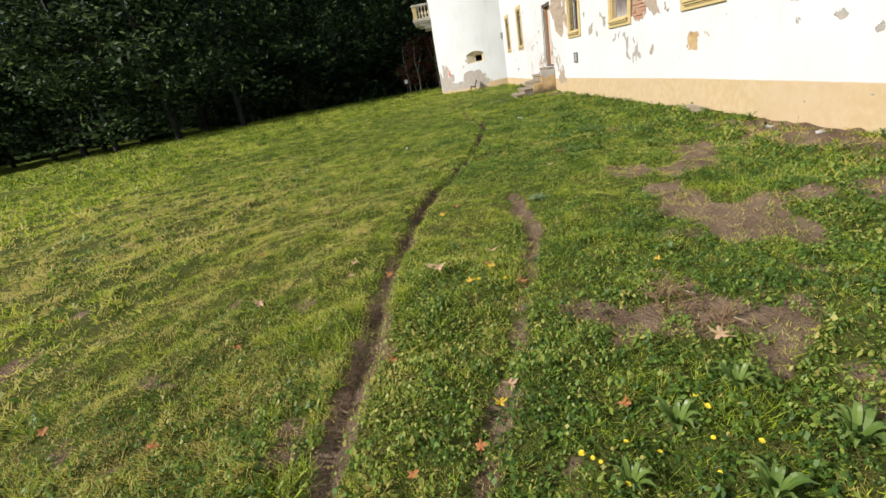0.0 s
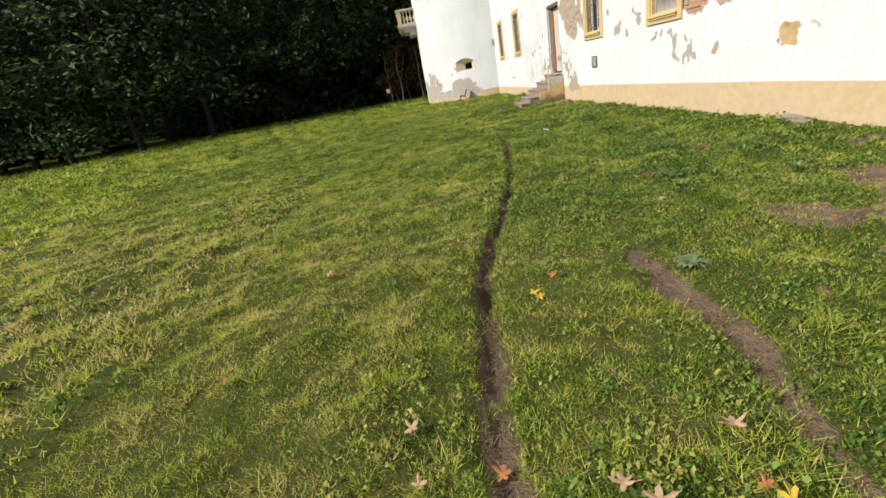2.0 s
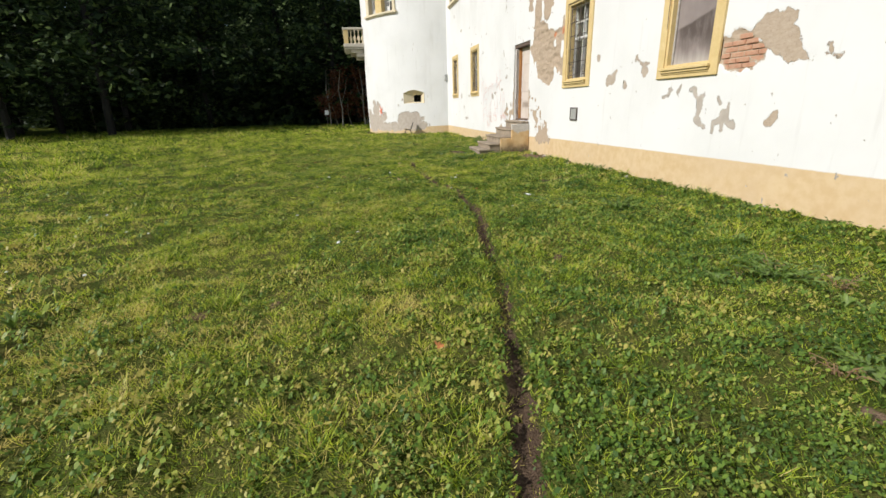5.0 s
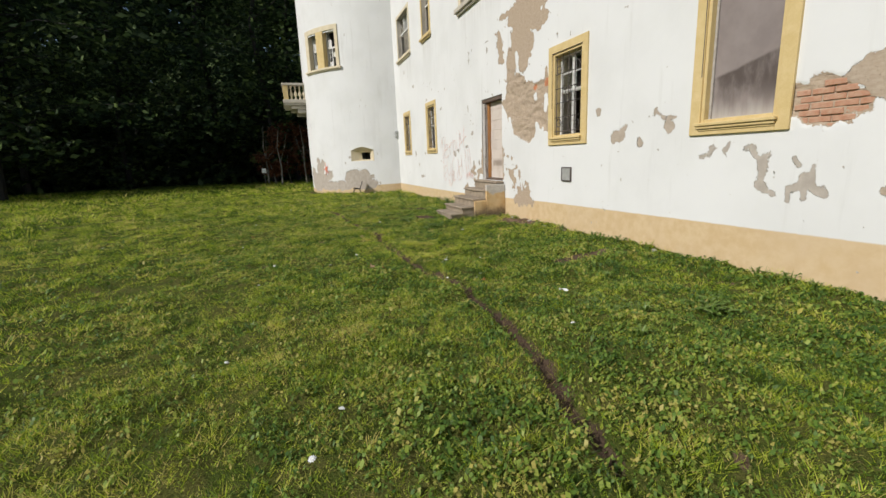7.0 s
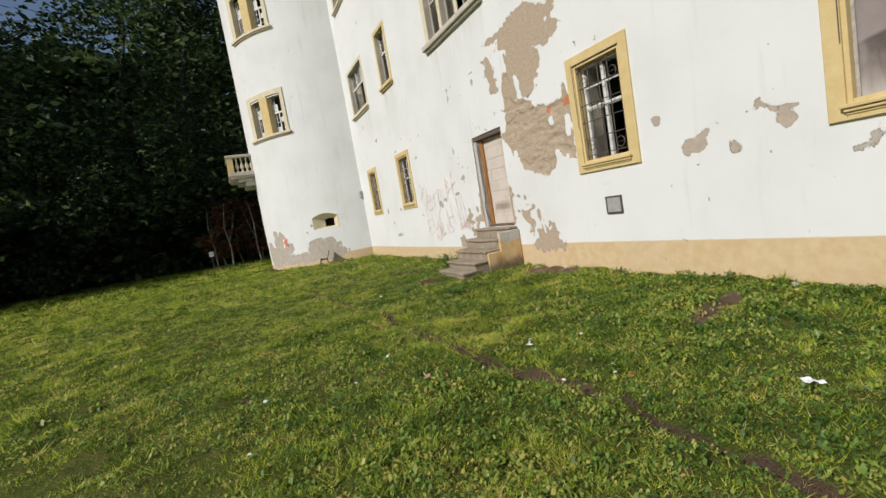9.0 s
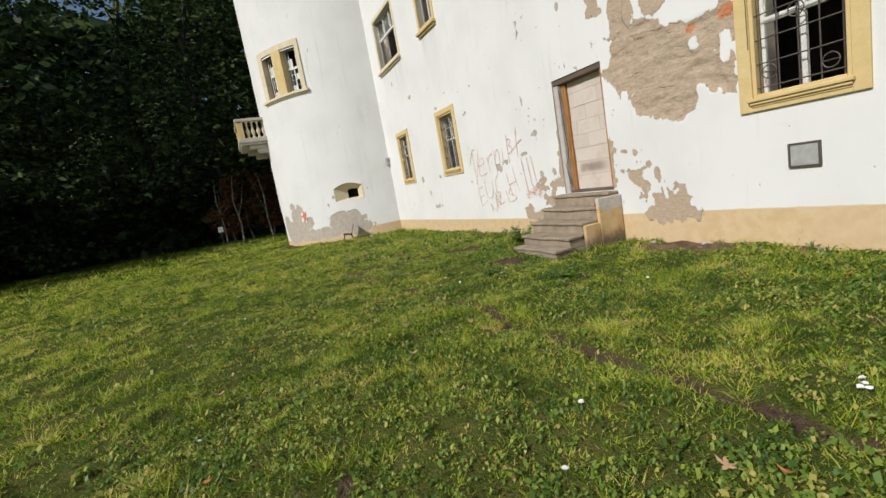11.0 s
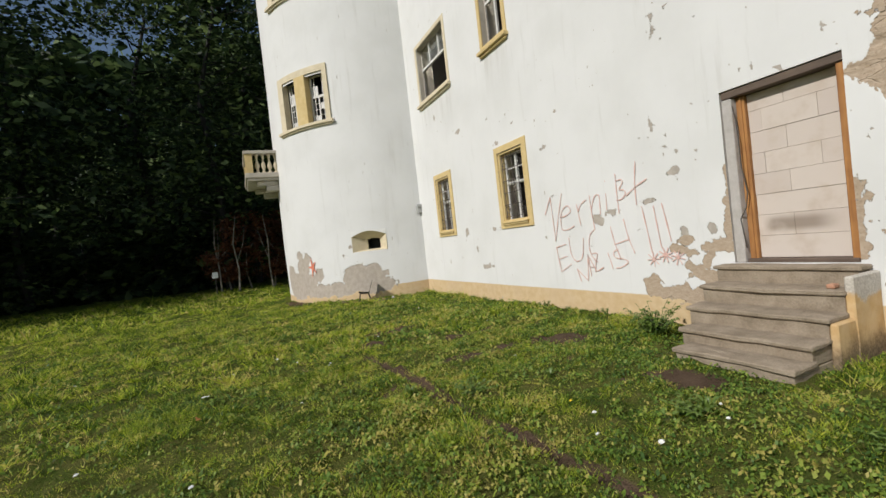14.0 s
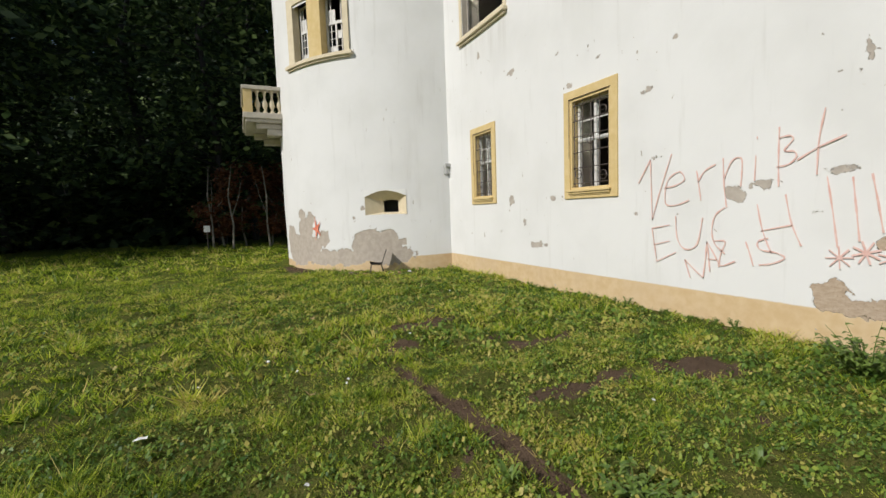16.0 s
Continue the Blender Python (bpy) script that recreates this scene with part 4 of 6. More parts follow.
# ---- steps ----
stairs = thing("entrance_steps", (0, 0, 0), "five worn concrete steps with stained plaster flank", "steps")
levels = ((4.56, 0.79, 19.12, 20.76), (4.20, 0.57, 19.12, 20.74), (3.84, 0.345, 19.12, 20.7), (3.50, 0.135, 19.12, 20.58), (3.17, -0.03, 19.12, 20.44))
for k, (front, top, y0, y1) in enumerate(levels):
    back = 4.80 if k == 0 else levels[k - 1][0] + 0.06
    bm = bmesh.new()
    box(bm, front - 0.02, back, y0 + 0.02, y1, top - 0.055, top, 0.012)
    bmesh.ops.subdivide_edges(bm, edges=bm.edges[:], cuts=5, use_grid_fill=True)
    for v in bm.verts:
        q = v.co * 5
        v.co += Vector((1, 0.6, 0.5)) * 0.018 * noise.noise(q) + Vector((0.8, 0, 1)) * 0.012 * noise.noise(q * 4)
    part("tread", bm, STEP_STONE, stairs)
    low = (levels[k + 1][1] if k < 4 else -0.4) - 0.05
    part("riser", boxes((front + 0.015, 4.80, y0 + 0.045, y1 - 0.03, low, top - 0.056), bevel=0.01), STEP_STONE, stairs)
flank = bmesh.new()
box(flank, 4.22, 4.80, 19.085, 19.165, -0.4, 0.72, 0.015)
box(flank, 3.86, 4.219, 19.09, 19.164, -0.4, 0.29, 0.015)
bmesh.ops.subdivide_edges(flank, edges=flank.edges[:], cuts=4, use_grid_fill=True)
for v in flank.verts:
    v.co += Vector((0.4, 1, 0.5)) * 0.012 * noise.noise(v.co * 4)
part("flank", flank, STEP_PLASTER, stairs, "stained plaster side of the steps")
brick_bit = part("brick_fragment", boxes((-0.06, 0.06, -0.04, 0.04, 0, 0.05), bevel=0.012), BRICK)
brick_bit.location = (4.36, 19.32, 0.572)
tagged(brick_bit, "broken red brick piece lying on a step", "brick")

# ---- the vent plate ----
vent = thing("vent_plate", (4.80, 15.95, 0.9), "grey metal vent plate with dark frame on the wall", "vent")
part("plate", boxes((-0.012, 0.02, 0.025, 0.325, 0.025, 0.285), bevel=0.004), PLATE, vent)
part("frame", frame_of(0, 0.35, 0, 0.31, 0.025, -0.02, 0.02, 0.003), IRON, vent)


# ---- sprayed writing ----
def stroke(bm, points, width, x, curve=True):
    """A flat sprayed line on the wall, through points (y, z)."""
    pts = [Vector((x, *p)) for p in points]
    if curve and len(pts) > 2:
        fine = []
        for k in range(len(pts) - 1):
            a, b, c, d = pts[max(k - 1, 0)], pts[k], pts[k + 1], pts[min(k + 2, len(pts) - 1)]
            for s in (0, 0.25, 0.5, 0.75):
                fine.append(0.5 * (2 * b + (c - a) * s + (2 * a - 5 * b + 4 * c - d) * s * s + (3 * b - a - 3 * c + d) * s**3))
        pts = fine + [pts[-1]]
    edges = []
    for k, p in enumerate(pts):
        way = (pts[min(k + 1, len(pts) - 1)] - pts[max(k - 1, 0)]).normalized()
        side = Vector((0, -way.z, way.y)) * width * (0.42 + 0.14 * math.sin(k * 1.7 + p.y * 9))
        edges.append((bm.verts.new(p - side), bm.verts.new(p + side)))
    for (a, b), (c, d) in zip(edges, edges[1:]):
        bm.faces.new((a, b, d, c))


LETTERS = {
    "V": (((24.64, 1.88), (24.41, 2.24)), ((24.41, 2.24), (24.39, 1.75), (24.37, 1.28)), ((24.03, 2.28), (24.22, 1.75), (24.37, 1.28))),
    "e": (((24.16, 1.77), (23.95, 1.8), (23.81, 1.88), (23.9, 2.0), (24.1, 1.87), (24.13, 1.54), (23.95, 1.5), (23.73, 1.57)),),
    "r": (((23.62, 1.99), (23.58, 1.75), (23.55, 1.56)), ((23.6, 1.82), (23.5, 1.97), (23.34, 2.05))),
    "n": (((23.24, 2.12), (23.22, 1.75), (23.18, 1.45)), ((23.22, 1.85), (23.12, 2.07), (23.0, 2.09), (22.99, 1.9), (23.0, 1.72))),
    "i": (((22.82, 2.1), (22.83, 1.78)), ((22.81, 2.34), (22.81, 2.31))),
    "s": (((22.56, 2.41), (22.56, 2.05), (22.55, 1.69)), ((22.56, 2.28), (22.45, 2.29), (22.41, 2.24), (22.5, 2.12), (22.40, 2.1), (22.37, 2.03), (22.45, 1.95), (22.58, 1.93))),
    "t": (((22.10, 2.54), (22.15, 2.2), (22.16, 1.8)), ((22.36, 1.99), (22.15, 2.11), (21.9, 2.21))),
    "E": (((24.37, 1.14), (24.33, 0.9), (24.28, 0.61)), ((24.37, 1.14), (24.05, 1.2)), ((24.33, 0.88), (24.05, 0.95)), ((24.28, 0.61), (23.94, 0.78))),
    "U": (((23.95, 1.33), (23.92, 1.0), (23.79, 0.84), (23.6, 0.92), (23.52, 1.31)),),
    "C": (((23.2, 1.45), (23.33, 1.35), (23.38, 1.15), (23.34, 0.95), (23.19, 0.81)),),
    "H": (((22.79, 1.48), (22.72, 1.15), (22.61, 0.86)), ((22.74, 1.14), (22.39, 1.22)), ((22.47, 1.59), (22.4, 1.25), (22.29, 0.97))),
    "!": (((22.06, 1.77), (22.0, 1.4), (21.94, 0.97)), ((21.83, 1.75), (21.79, 1.4), (21.75, 1.05)), ((21.67, 1.77), (21.62, 1.5), (21.56, 1.15))),
    "N": (((23.79, 0.68), (23.65, 0.56), (23.5, 0.44)), ((23.7, 0.42), (23.79, 0.68)), ((23.5, 0.44), (23.47, 0.7), (23.45, 0.97))),
    "A": (((23.45, 0.97), (23.42, 0.75), (23.40, 0.54)), ((23.45, 0.97), (23.3, 0.72), (23.27, 0.62)), ((23.44, 0.72), (23.3, 0.72))),
    "Z": (((23.35, 0.98), (23.19, 0.98), (23.25, 0.8), (23.25, 0.64), (23.05, 0.72)),),
    "I": (((22.92, 0.99), (22.87, 0.85), (22.82, 0.68)),),
    "S": (((22.65, 1.05), (22.77, 1.0), (22.74, 0.9), (22.55, 0.87), (22.46, 0.81), (22.6, 0.73), (22.75, 0.7)),),
}
writing = thing("graffiti", (WALL_X, 23, 1.3), "faded red sprayed words Vernißt EUCH NAZIS with exclamation marks", "graffiti")
for glyph, strokes in LETTERS.items():
    letter = thing("letter", (0, 0, 0))
    letter.parent = writing
    for s in strokes:
        bm = bmesh.new()
        stroke(bm, [(y - 23, z - 1.3) for y, z in s], 0.021, -0.018)
        part("stroke", bm, SPRAY, letter)
for y, z in ((21.92, 0.86), (21.69, 0.93), (21.47, 0.89)):
    mark = thing("asterisk", (0, 0, 0))
    mark.parent = writing
    for k in range(4):
        bm = bmesh.new()
        a = math.pi * k / 4 + y
        dy, dz = 0.13 * math.cos(a), 0.13 * math.sin(a)
        stroke(bm, [(y - 23 - dy, z - 1.3 - dz), (y - 23 + dy, z - 1.3 + dz)], 0.02, -0.018 - 0.0004 * k, False)
        part("stroke", bm, SPRAY, mark)


# ---- the round tower ----
def around(deg, r, z):
    a = radians(deg)
    return (TOWER[0] + r * math.cos(a), TOWER[1] + r * math.sin(a), z)


TOWER_HOLES = [(-155.5, -146.5, 6.52, 8.26), (-140.5, -131.0, 6.52, 8.26), (-155.5, -146.5, 11.5, 13.3), (-140.5, -131.0, 11.5, 13.3), (-126.2, -110.9, 1.5, 2.26)]
TOWER_PEELS = (
    (-163, 0.35, 0.9, 0.5, 0.4, 1.1), (-157, 0.9, 0.35, 0.6, 0.4, 1.0), (-150, 0.55, 0.35, 0.3, 0.4, 1.0), (-152, 1.4, 0.25, 0.25, 0.4, 0.9), (-158, 1.6, 0.25, 0.2, 0.4, 0.8), (-140, 0.15, 1.3, 0.22, 0.4, 1.2), (-145, 0.75, 0.3, 0.3, 0.4, 0.9), (-154, 1.15, 0.25, 0.35, 0.4, 1.0),
    (-126, 0.55, 0.5, 0.45, 0.4, 1.1), (-118, 0.45, 0.4, 0.5, 0.4, 1.1), (-122, 0.25, 1.0, 0.25, 0.4, 1.1), (-130, 1.35, 0.12, 0.1, 0.4, 0.8), (-112, 0.6, 0.15, 0.2, 0.4, 0.8), (-127, 1.7, 0.06, 0.06, 0.4, 0.7), (-170, 0.8, 0.5, 0.5, 0.4, 0.9),
)


def build_tower():
    us = np.concatenate((np.arange(-272, -192, 4.0), np.arange(-192, -86, 0.55), np.arange(-86, 89, 4.0)))
    for v in [e for h in TOWER_HOLES for e in h[:2]]:
        us[int(np.argmin(np.abs(us - v)))] = v
    us = np.append(us, 88.0)
    vs = np.concatenate((np.arange(-0.6, 2.6, 0.05), np.arange(2.6, 15.6, 0.3)))
    vs = np.unique(np.round(np.concatenate((vs, [e for h in TOWER_HOLES for e in h[2:]])), 3))
    d, z = (a.ravel() for a in np.meshgrid(us, vs, indexing="ij"))
    run = radians(1) * d * TOWER_R
    spots = [(radians(a) * TOWER_R, b, c, e, k, w) for a, b, c, e, k, w in TOWER_PEELS]
    peel, kind = wall_fields(run, z, spots)
    r = TOWER_R - 0.010 * smooth(peel, -0.03, 0.06) + 0.02 * fbm(run, z, 0.45, 3, 71)
    x, y = TOWER[0] + r * np.cos(np.radians(d)), TOWER[1] + r * np.sin(np.radians(d))
    grime = 0.28 * smooth(fbm(run * 1.4, z * 0.6, 0.7, 4, 75), -0.05, 0.5) * smooth(d, -128, -108)
    foot = np.interp(d, (-170, -150, -130, -110, -92), (-0.02, 0.02, 0.08, 0.16, 0.2)) - z
    me = array_mesh("tower_wall", np.stack((x, y, z), 1), grid_faces(us, vs, TOWER_HOLES), WALL, True, peel=peel, kind=kind, plinth=foot, grime=grime)
    tower = tagged(new("tower_wall", me), "round white tower with peeling foot and worn plaster", "tower", kind="structure")
    for z in (5.3, 10.3):
        part("interior_floor", boxes((TOWER[0] - 3, TOWER[0] + 3, TOWER[1] - 3, TOWER[1] + 3, z, z + 0.2)), INTERIOR, tower)
    part("interior_core", boxes((5.0, 5.2, 34.5, 40, 5.5, 15), (3.0, 8, 37.8, 38, 5.5, 15)), INTERIOR, tower)
    return tower


def bent(th0, th1, r0, r1, z0, z1, seg=None):
    """A box bent round the tower."""
    bm = bmesh.new()
    seg = seg or max(1, int((th1 - th0) / 2))
    rows = []
    for k in range(seg + 1):
        a = th0 + (th1 - th0) * k / seg
        rows.append([bm.verts.new(around(a, r, z)) for r, z in ((r0, z0), (r1, z0), (r1, z1), (r0, z1))])
    for p, q in zip(rows, rows[1:]):
        for j in range(4):
            bm.faces.new((p[j], p[(j + 1) % 4], q[(j + 1) % 4], q[j]))
    bm.faces.new(rows[0])
    bm.faces.new(rows[-1][::-1])
    return bm


tower = build_tower()


def tower_window(name, z):
    w = thing(name, (0, 0, 0), "two-light tower window with cream stone surround and lattice sashes", "window", "tower windows", "structure")
    part("sill", bent(-161.5, -128.0, 4.85, 5.03, z + 0.02, z + 0.12), CREAM, w)
    part("sill_moulding", bent(-160.5, -129, 4.85, 4.97, z - 0.04, z + 0.019), CREAM, w)
    part("surround", bent(-159.5, -155.4, 4.7, 4.95, z + 0.121, z + 2.2), CREAM, w)
    part("surround", bent(-131.1, -129.0, 4.7, 4.95, z + 0.121, z + 2.2), CREAM, w)
    part("lintel", bent(-155.39, -131.11, 4.8, 4.95, z + 1.96, z + 2.2), CREAM, w)
    part("mullion", bent(-146.6, -140.4, 4.55, 4.955, z + 0.121, z + 1.959), YELLOW, w)
    for a, b in ((-155.3, -146.7), (-140.3, -131.2)):
        inner = thing("casement", (0, 0, 0))
        inner.parent = w
        for p, q, low, high in ((a, a + 0.9, 0.14, 1.94), (b - 0.9, b, 0.14, 1.94), (a + 0.95, b - 0.95, 0.14, 0.2), (a + 0.95, b - 0.95, 1.88, 1.94), (a + 0.95, b - 0.95, 1.1, 1.19), ((a + b) / 2 - 0.35, (a + b) / 2 + 0.35, 0.2, 1.1)):
            part("sash_bar", bent(p, q, 4.62, 4.67, z + low, z + high, 2), SASH, inner)
        for k in range(1, 4):
            part("lattice_bar", bent(a + 1, b - 1, 4.63, 4.65, z + 0.2 + 0.23 * k, z + 0.215 + 0.23 * k, 2), SASH, inner)
        for k in (1, 3):
            c = a + (b - a) * k / 4
            part("lattice_bar", bent(c - 0.15, c + 0.15, 4.632, 4.652, z + 0.2, z + 1.88, 1), SASH, inner)
        for low, high in ((0.2, 0.43), (0.66, 0.89), (1.19, 1.55)):
            c = a + 1 if int(low * 100) % 3 else (a + b) / 2 + 0.4
            curtain = part("pane", bent(c, c + (b - a) / 2 - 1.4, 4.635, 4.64, z + low, z + high, 2), SASH, inner, "chalky whitewashed pane")
    return w


tower_window("window_10", 6.38)
tower_window("window_11", 11.36)


def build_niche():
    """The cellar opening: an arched, splayed hole."""
    n = thing("cellar_opening", (0, 0, 0), "arched cellar opening with splayed sides in the tower foot", "window", kind="structure")
    bm = bmesh.new()
    outer, inner, corner = [], [], []
    steps = 12
    for k in range(steps + 1):
        s = k / steps
        a = -126.2 + 15.3 * s
        top = 2.06 + 0.18 * math.sin(math.pi * s)
        outer.append(bm.verts.new(around(a, TOWER_R + 0.012, top)))
        corner.append(bm.verts.new(around(a, TOWER_R + 0.012, 2.27)))
        inner.append(bm.verts.new(around(-120.0 + 5.8 * s, 4.55, 1.93 + 0.03 * math.sin(math.pi * s))))
    low_out = [bm.verts.new(around(a, TOWER_R + 0.012, 1.49)) for a in (-126.2, -110.9)]
    low_in = [bm.verts.new(around(a, 4.55, 1.57)) for a in (-120.0, -114.2)]
    spandrel = bmesh.new()
    for k in range(steps):
        spandrel.faces.new([spandrel.verts.new(v.co) for v in (outer[k], outer[k + 1], corner[k + 1], corner[k])])
        bm.faces.new((outer[k], outer[k + 1], inner[k + 1], inner[k]))
    bm.faces.new((low_out[0], outer[0], inner[0], low_in[0]))
    bm.faces.new((low_out[1], outer[-1], inner[-1], low_in[1]))
    bm.faces.new((low_out[0], low_out[1], low_in[1], low_in[0]))
    bmesh.ops.delete(bm, geom=corner, context="VERTS")
    part("splay", bm, CREAM, n, "pale rendered splay")
    part("spandrel", spandrel, LIMEWASH, n)
    # A near-black sheet behind the hole stands for the unlit cellar.
    dark = bent(-121, -113, 3.9, 3.95, 1.4, 2.1, 3)
    part("darkness_sheet", dark, CABLE, n)


build_niche()
roof_bm = bmesh.new()
tip = roof_bm.verts.new((TOWER[0], TOWER[1], 20.5))
eave = [roof_bm.verts.new(around(a, TOWER_R + 0.35, 15.45)) for a in range(-180, 180, 10)]
for k in range(36):
    roof_bm.faces.new((eave[k], eave[(k + 1) % 36], tip))
roof_bm.faces.new(eave[::-1])
tagged(part("tower_roof", roof_bm, ROOF), "plain conical tiled tower roof", "roof", kind="structure")

# ---- balcony beside the tower ----
balcony = thing("balcony", (0, 36.2, 5.0), "small stone balcony with turned balusters on the tower", "balcony")
part("slab", boxes((-0.95, 0.9, -0.05, 3.0, 0.0, 0.2), (-0.88, 0.9, 0.02, 2.9, -0.12, -0.001), bevel=0.015), STONE, balcony)
for y in (0.15, 2.3):
    part("corbel", boxes((-0.55, 0.9, y, y + 0.4, -0.32, -0.121), (-0.2, 0.9, y, y + 0.4, -0.55, -0.321), bevel=0.03), STONE, balcony)
part("post", boxes((-0.9, -0.62, 0.0, 0.28, 0.201, 0.99), bevel=0.012), YELLOW, balcony)
part("post", boxes((-0.9, -0.62, 2.6, 2.88, 0.201, 0.99), bevel=0.012), YELLOW, balcony)
part("handrail", boxes((-0.95, 0.9, -0.04, 0.32, 0.991, 1.12), (-0.95, -0.58, 0.321, 2.92, 0.991, 1.12), bevel=0.015), STONE, balcony)
turned = ((0.075, 0.0), (0.075, 0.07), (0.04, 0.1), (0.055, 0.16), (0.095, 0.27), (0.085, 0.36), (0.04, 0.5), (0.035, 0.6), (0.055, 0.66), (0.045, 0.7), (0.075, 0.73), (0.075, 0.79))
master = None
for x, y in [(-0.45 + 0.24 * k, 0.14) for k in range(4)] + [(-0.76, 0.5 + 0.26 * k) for k in range(8)]:
    if master is None:
        master = part("baluster", lathe(turned, 10), CREAM, balcony, shade=True)
        one = master
    else:
        one = master.copy()
        scene.collection.objects.link(one)
    one.location = (x, y, 0.2)

# the bracket in the corner and the red star
bracket = thing("wall_bracket", around(-95.5, 4.9, 2.68), "small grey metal box fixed in the corner", "bracket")
part("case", boxes((-0.09, 0.09, -0.12, 0.03, 0, 0.3), bevel=0.02), PLATE, bracket)
part("hood", boxes((-0.11, 0.11, -0.16, -0.121, 0.22, 0.33), bevel=0.01), PLATE, bracket)
star = thing("red_star", around(-148.5, 4.93, 1.1), "red painted star smeared on the tower plaster", "graffiti")
star.rotation_euler = (0, 0, radians(-148.5 + 180))
bm = bmesh.new()
mid = bm.verts.new((0, 0, 0))
tips = [bm.verts.new((-0.004 + 0.03 * 0, (0.24 if k % 2 == 0 else 0.07) * math.sin(math.pi * k / 5 + 0.3), (0.42 if k % 2 == 0 else 0.1) * math.cos(math.pi * k / 5 + 0.3))) for k in range(10)]
for k in range(10):
    bm.faces.new((mid, tips[k], tips[(k + 1) % 10]))
part("paint", bm, SPRAY_STRONG, star)


# ---- the broken chair shell and rubble at the tower's foot ----
chair = thing("broken_chair", (2.45, 32.25, at_ground(2.45, 32.25)), "broken black chair seat on bent metal legs", "chair")
chair.rotation_euler = (0, 0, radians(-106))
bm = bmesh.new()
rows = []
for k in range(9):
    s = k / 8
    y, z = (-0.25 + 0.62 * s, 0.34 - 0.05 * math.sin(s * 3)) if s < 0.65 else (0.16 + 0.14 * (s - 0.65) / 0.35, 0.32 + 0.42 * ((s - 0.65) / 0.35) ** 0.8)
    rows.append([bm.verts.new((x, y, z + 0.05 * (x / 0.22) ** 2)) for x in (-0.22, -0.11, 0, 0.11, 0.22)])
for a, b in zip(rows, rows[1:]):
    for j in range(4):
        bm.faces.new((a[j], a[j + 1], b[j + 1], b[j]))
bmesh.ops.solidify(bm, geom=bm.faces[:], thickness=0.035)
part("seat", bm, PLASTIC, chair, shade=True)
chair.scale = (0.95, 0.95, 0.95)
for x in (-0.18, 0.18):
    part("leg", bar([(x, -0.25, 0.0), (x, -0.2, 0.33), (x, 0.1, 0.31), (x, 0.2, 0.0)], 0.02, 6), IRON, chair)


def rubble(name, x, y, size, material, label, seed):
    r = random.Random(seed)
    bm = bmesh.new()
    bmesh.ops.create_icosphere(bm, subdivisions=2, radius=1.0)
    for v in bm.verts:
        v.co *= 0.75 + 0.5 * noise.noise(v.co * 1.3 + Vector((seed, 0, 0)))
        v.co = Vector((v.co.x * size[0], v.co.y * size[1], v.co.z * size[2]))
    ob = part(name, bm, material)
    ob.location = (x, y, at_ground(x, y) + size[2] * 0.35)
    ob.rotation_euler = (0, 0, r.uniform(0, 6))
    return tagged(ob, label, name.replace("_", " "), "rubble by the house")


for k, (x, y) in enumerate(((2.0, 32.1), (2.25, 31.95), (2.75, 31.9), (2.95, 31.75), (3.3, 31.75), (1.7, 32.6), (4.5, 31.3), (2.6, 31.7))):
    rubble("plaster_lump", x, y, (0.1 + 0.03 * (k % 3), 0.08, 0.05), (BRICK, MORTAR, STEP_STONE)[k % 3], "fallen plaster and brick lump at the tower foot", k)
for k, (x, y) in enumerate(((4.6, 18.3), (4.62, 17.4), (4.55, 16.6), (4.6, 15.9), (4.65, 13.4), (4.6, 10.2), (4.45, 6.2), (4.5, 5.4))):
    rubble("plaster_lump", x, y, (0.07, 0.06, 0.035), MORTAR, "small plaster lump fallen by the wall", 30 + k)
slab = part("stone_slab", boxes((-0.09, 0.09, -0.24, 0.24, 0, 0.11), bevel=0.015), STEP_STONE)
slab.location, slab.rotation_euler = (4.6, 8.35, at_ground(4.6, 8.35) - 0.02), (0.1, -0.2, 0.06)
tagged(slab, "brown stone slab leaning at the foot of the wall", "stone")
stick = part("branch", bar([(0, 0, 0.02), (0.4, 0.05, 0.03), (0.9, -0.02, 0.025), (1.3, 0.1, 0.02)], [0.02, 0.018, 0.014, 0.006], 5), PALE_BARK)
stick.location = (1.7, 31.3, at_ground(1.7, 31.3) + 0.01)
tagged(stick, "fallen pale branch lying in the grass", "branch")

# bricks bared beside the boarded window
for row in range(8):
    z = 1.70 + row * 0.077
    for col in range(5):
        y = 10.72 + col * 0.235 + (0.115 if row % 2 else 0)
        d = math.hypot((y - 11.22) / 0.42, (z - 1.93) / 0.26)
        if d < 1.0:
            b = part("brick", boxes((WALL_X + 0.006 + 0.005 * ((row * 3 + col * 5) % 4), WALL_X + 0.09, y - 0.108, min(y + 0.108, 11.58), z - 0.031, z + 0.031), bevel=0.006), BRICK, wall_west)

# ---- grass ----
def scatter(count, x0, x1, y0, y1, r):
    return r.uniform(x0, x1, count), r.uniform(y0, y1, count)


def free_of_house(x, y):
    return (x < WALL_X - 0.03) & (np.hypot(x - TOWER[0], y - TOWER[1]) > TOWER_R + 0.04) & ~((x > 3.12) & (y > 19.08) & (y < 20.72))


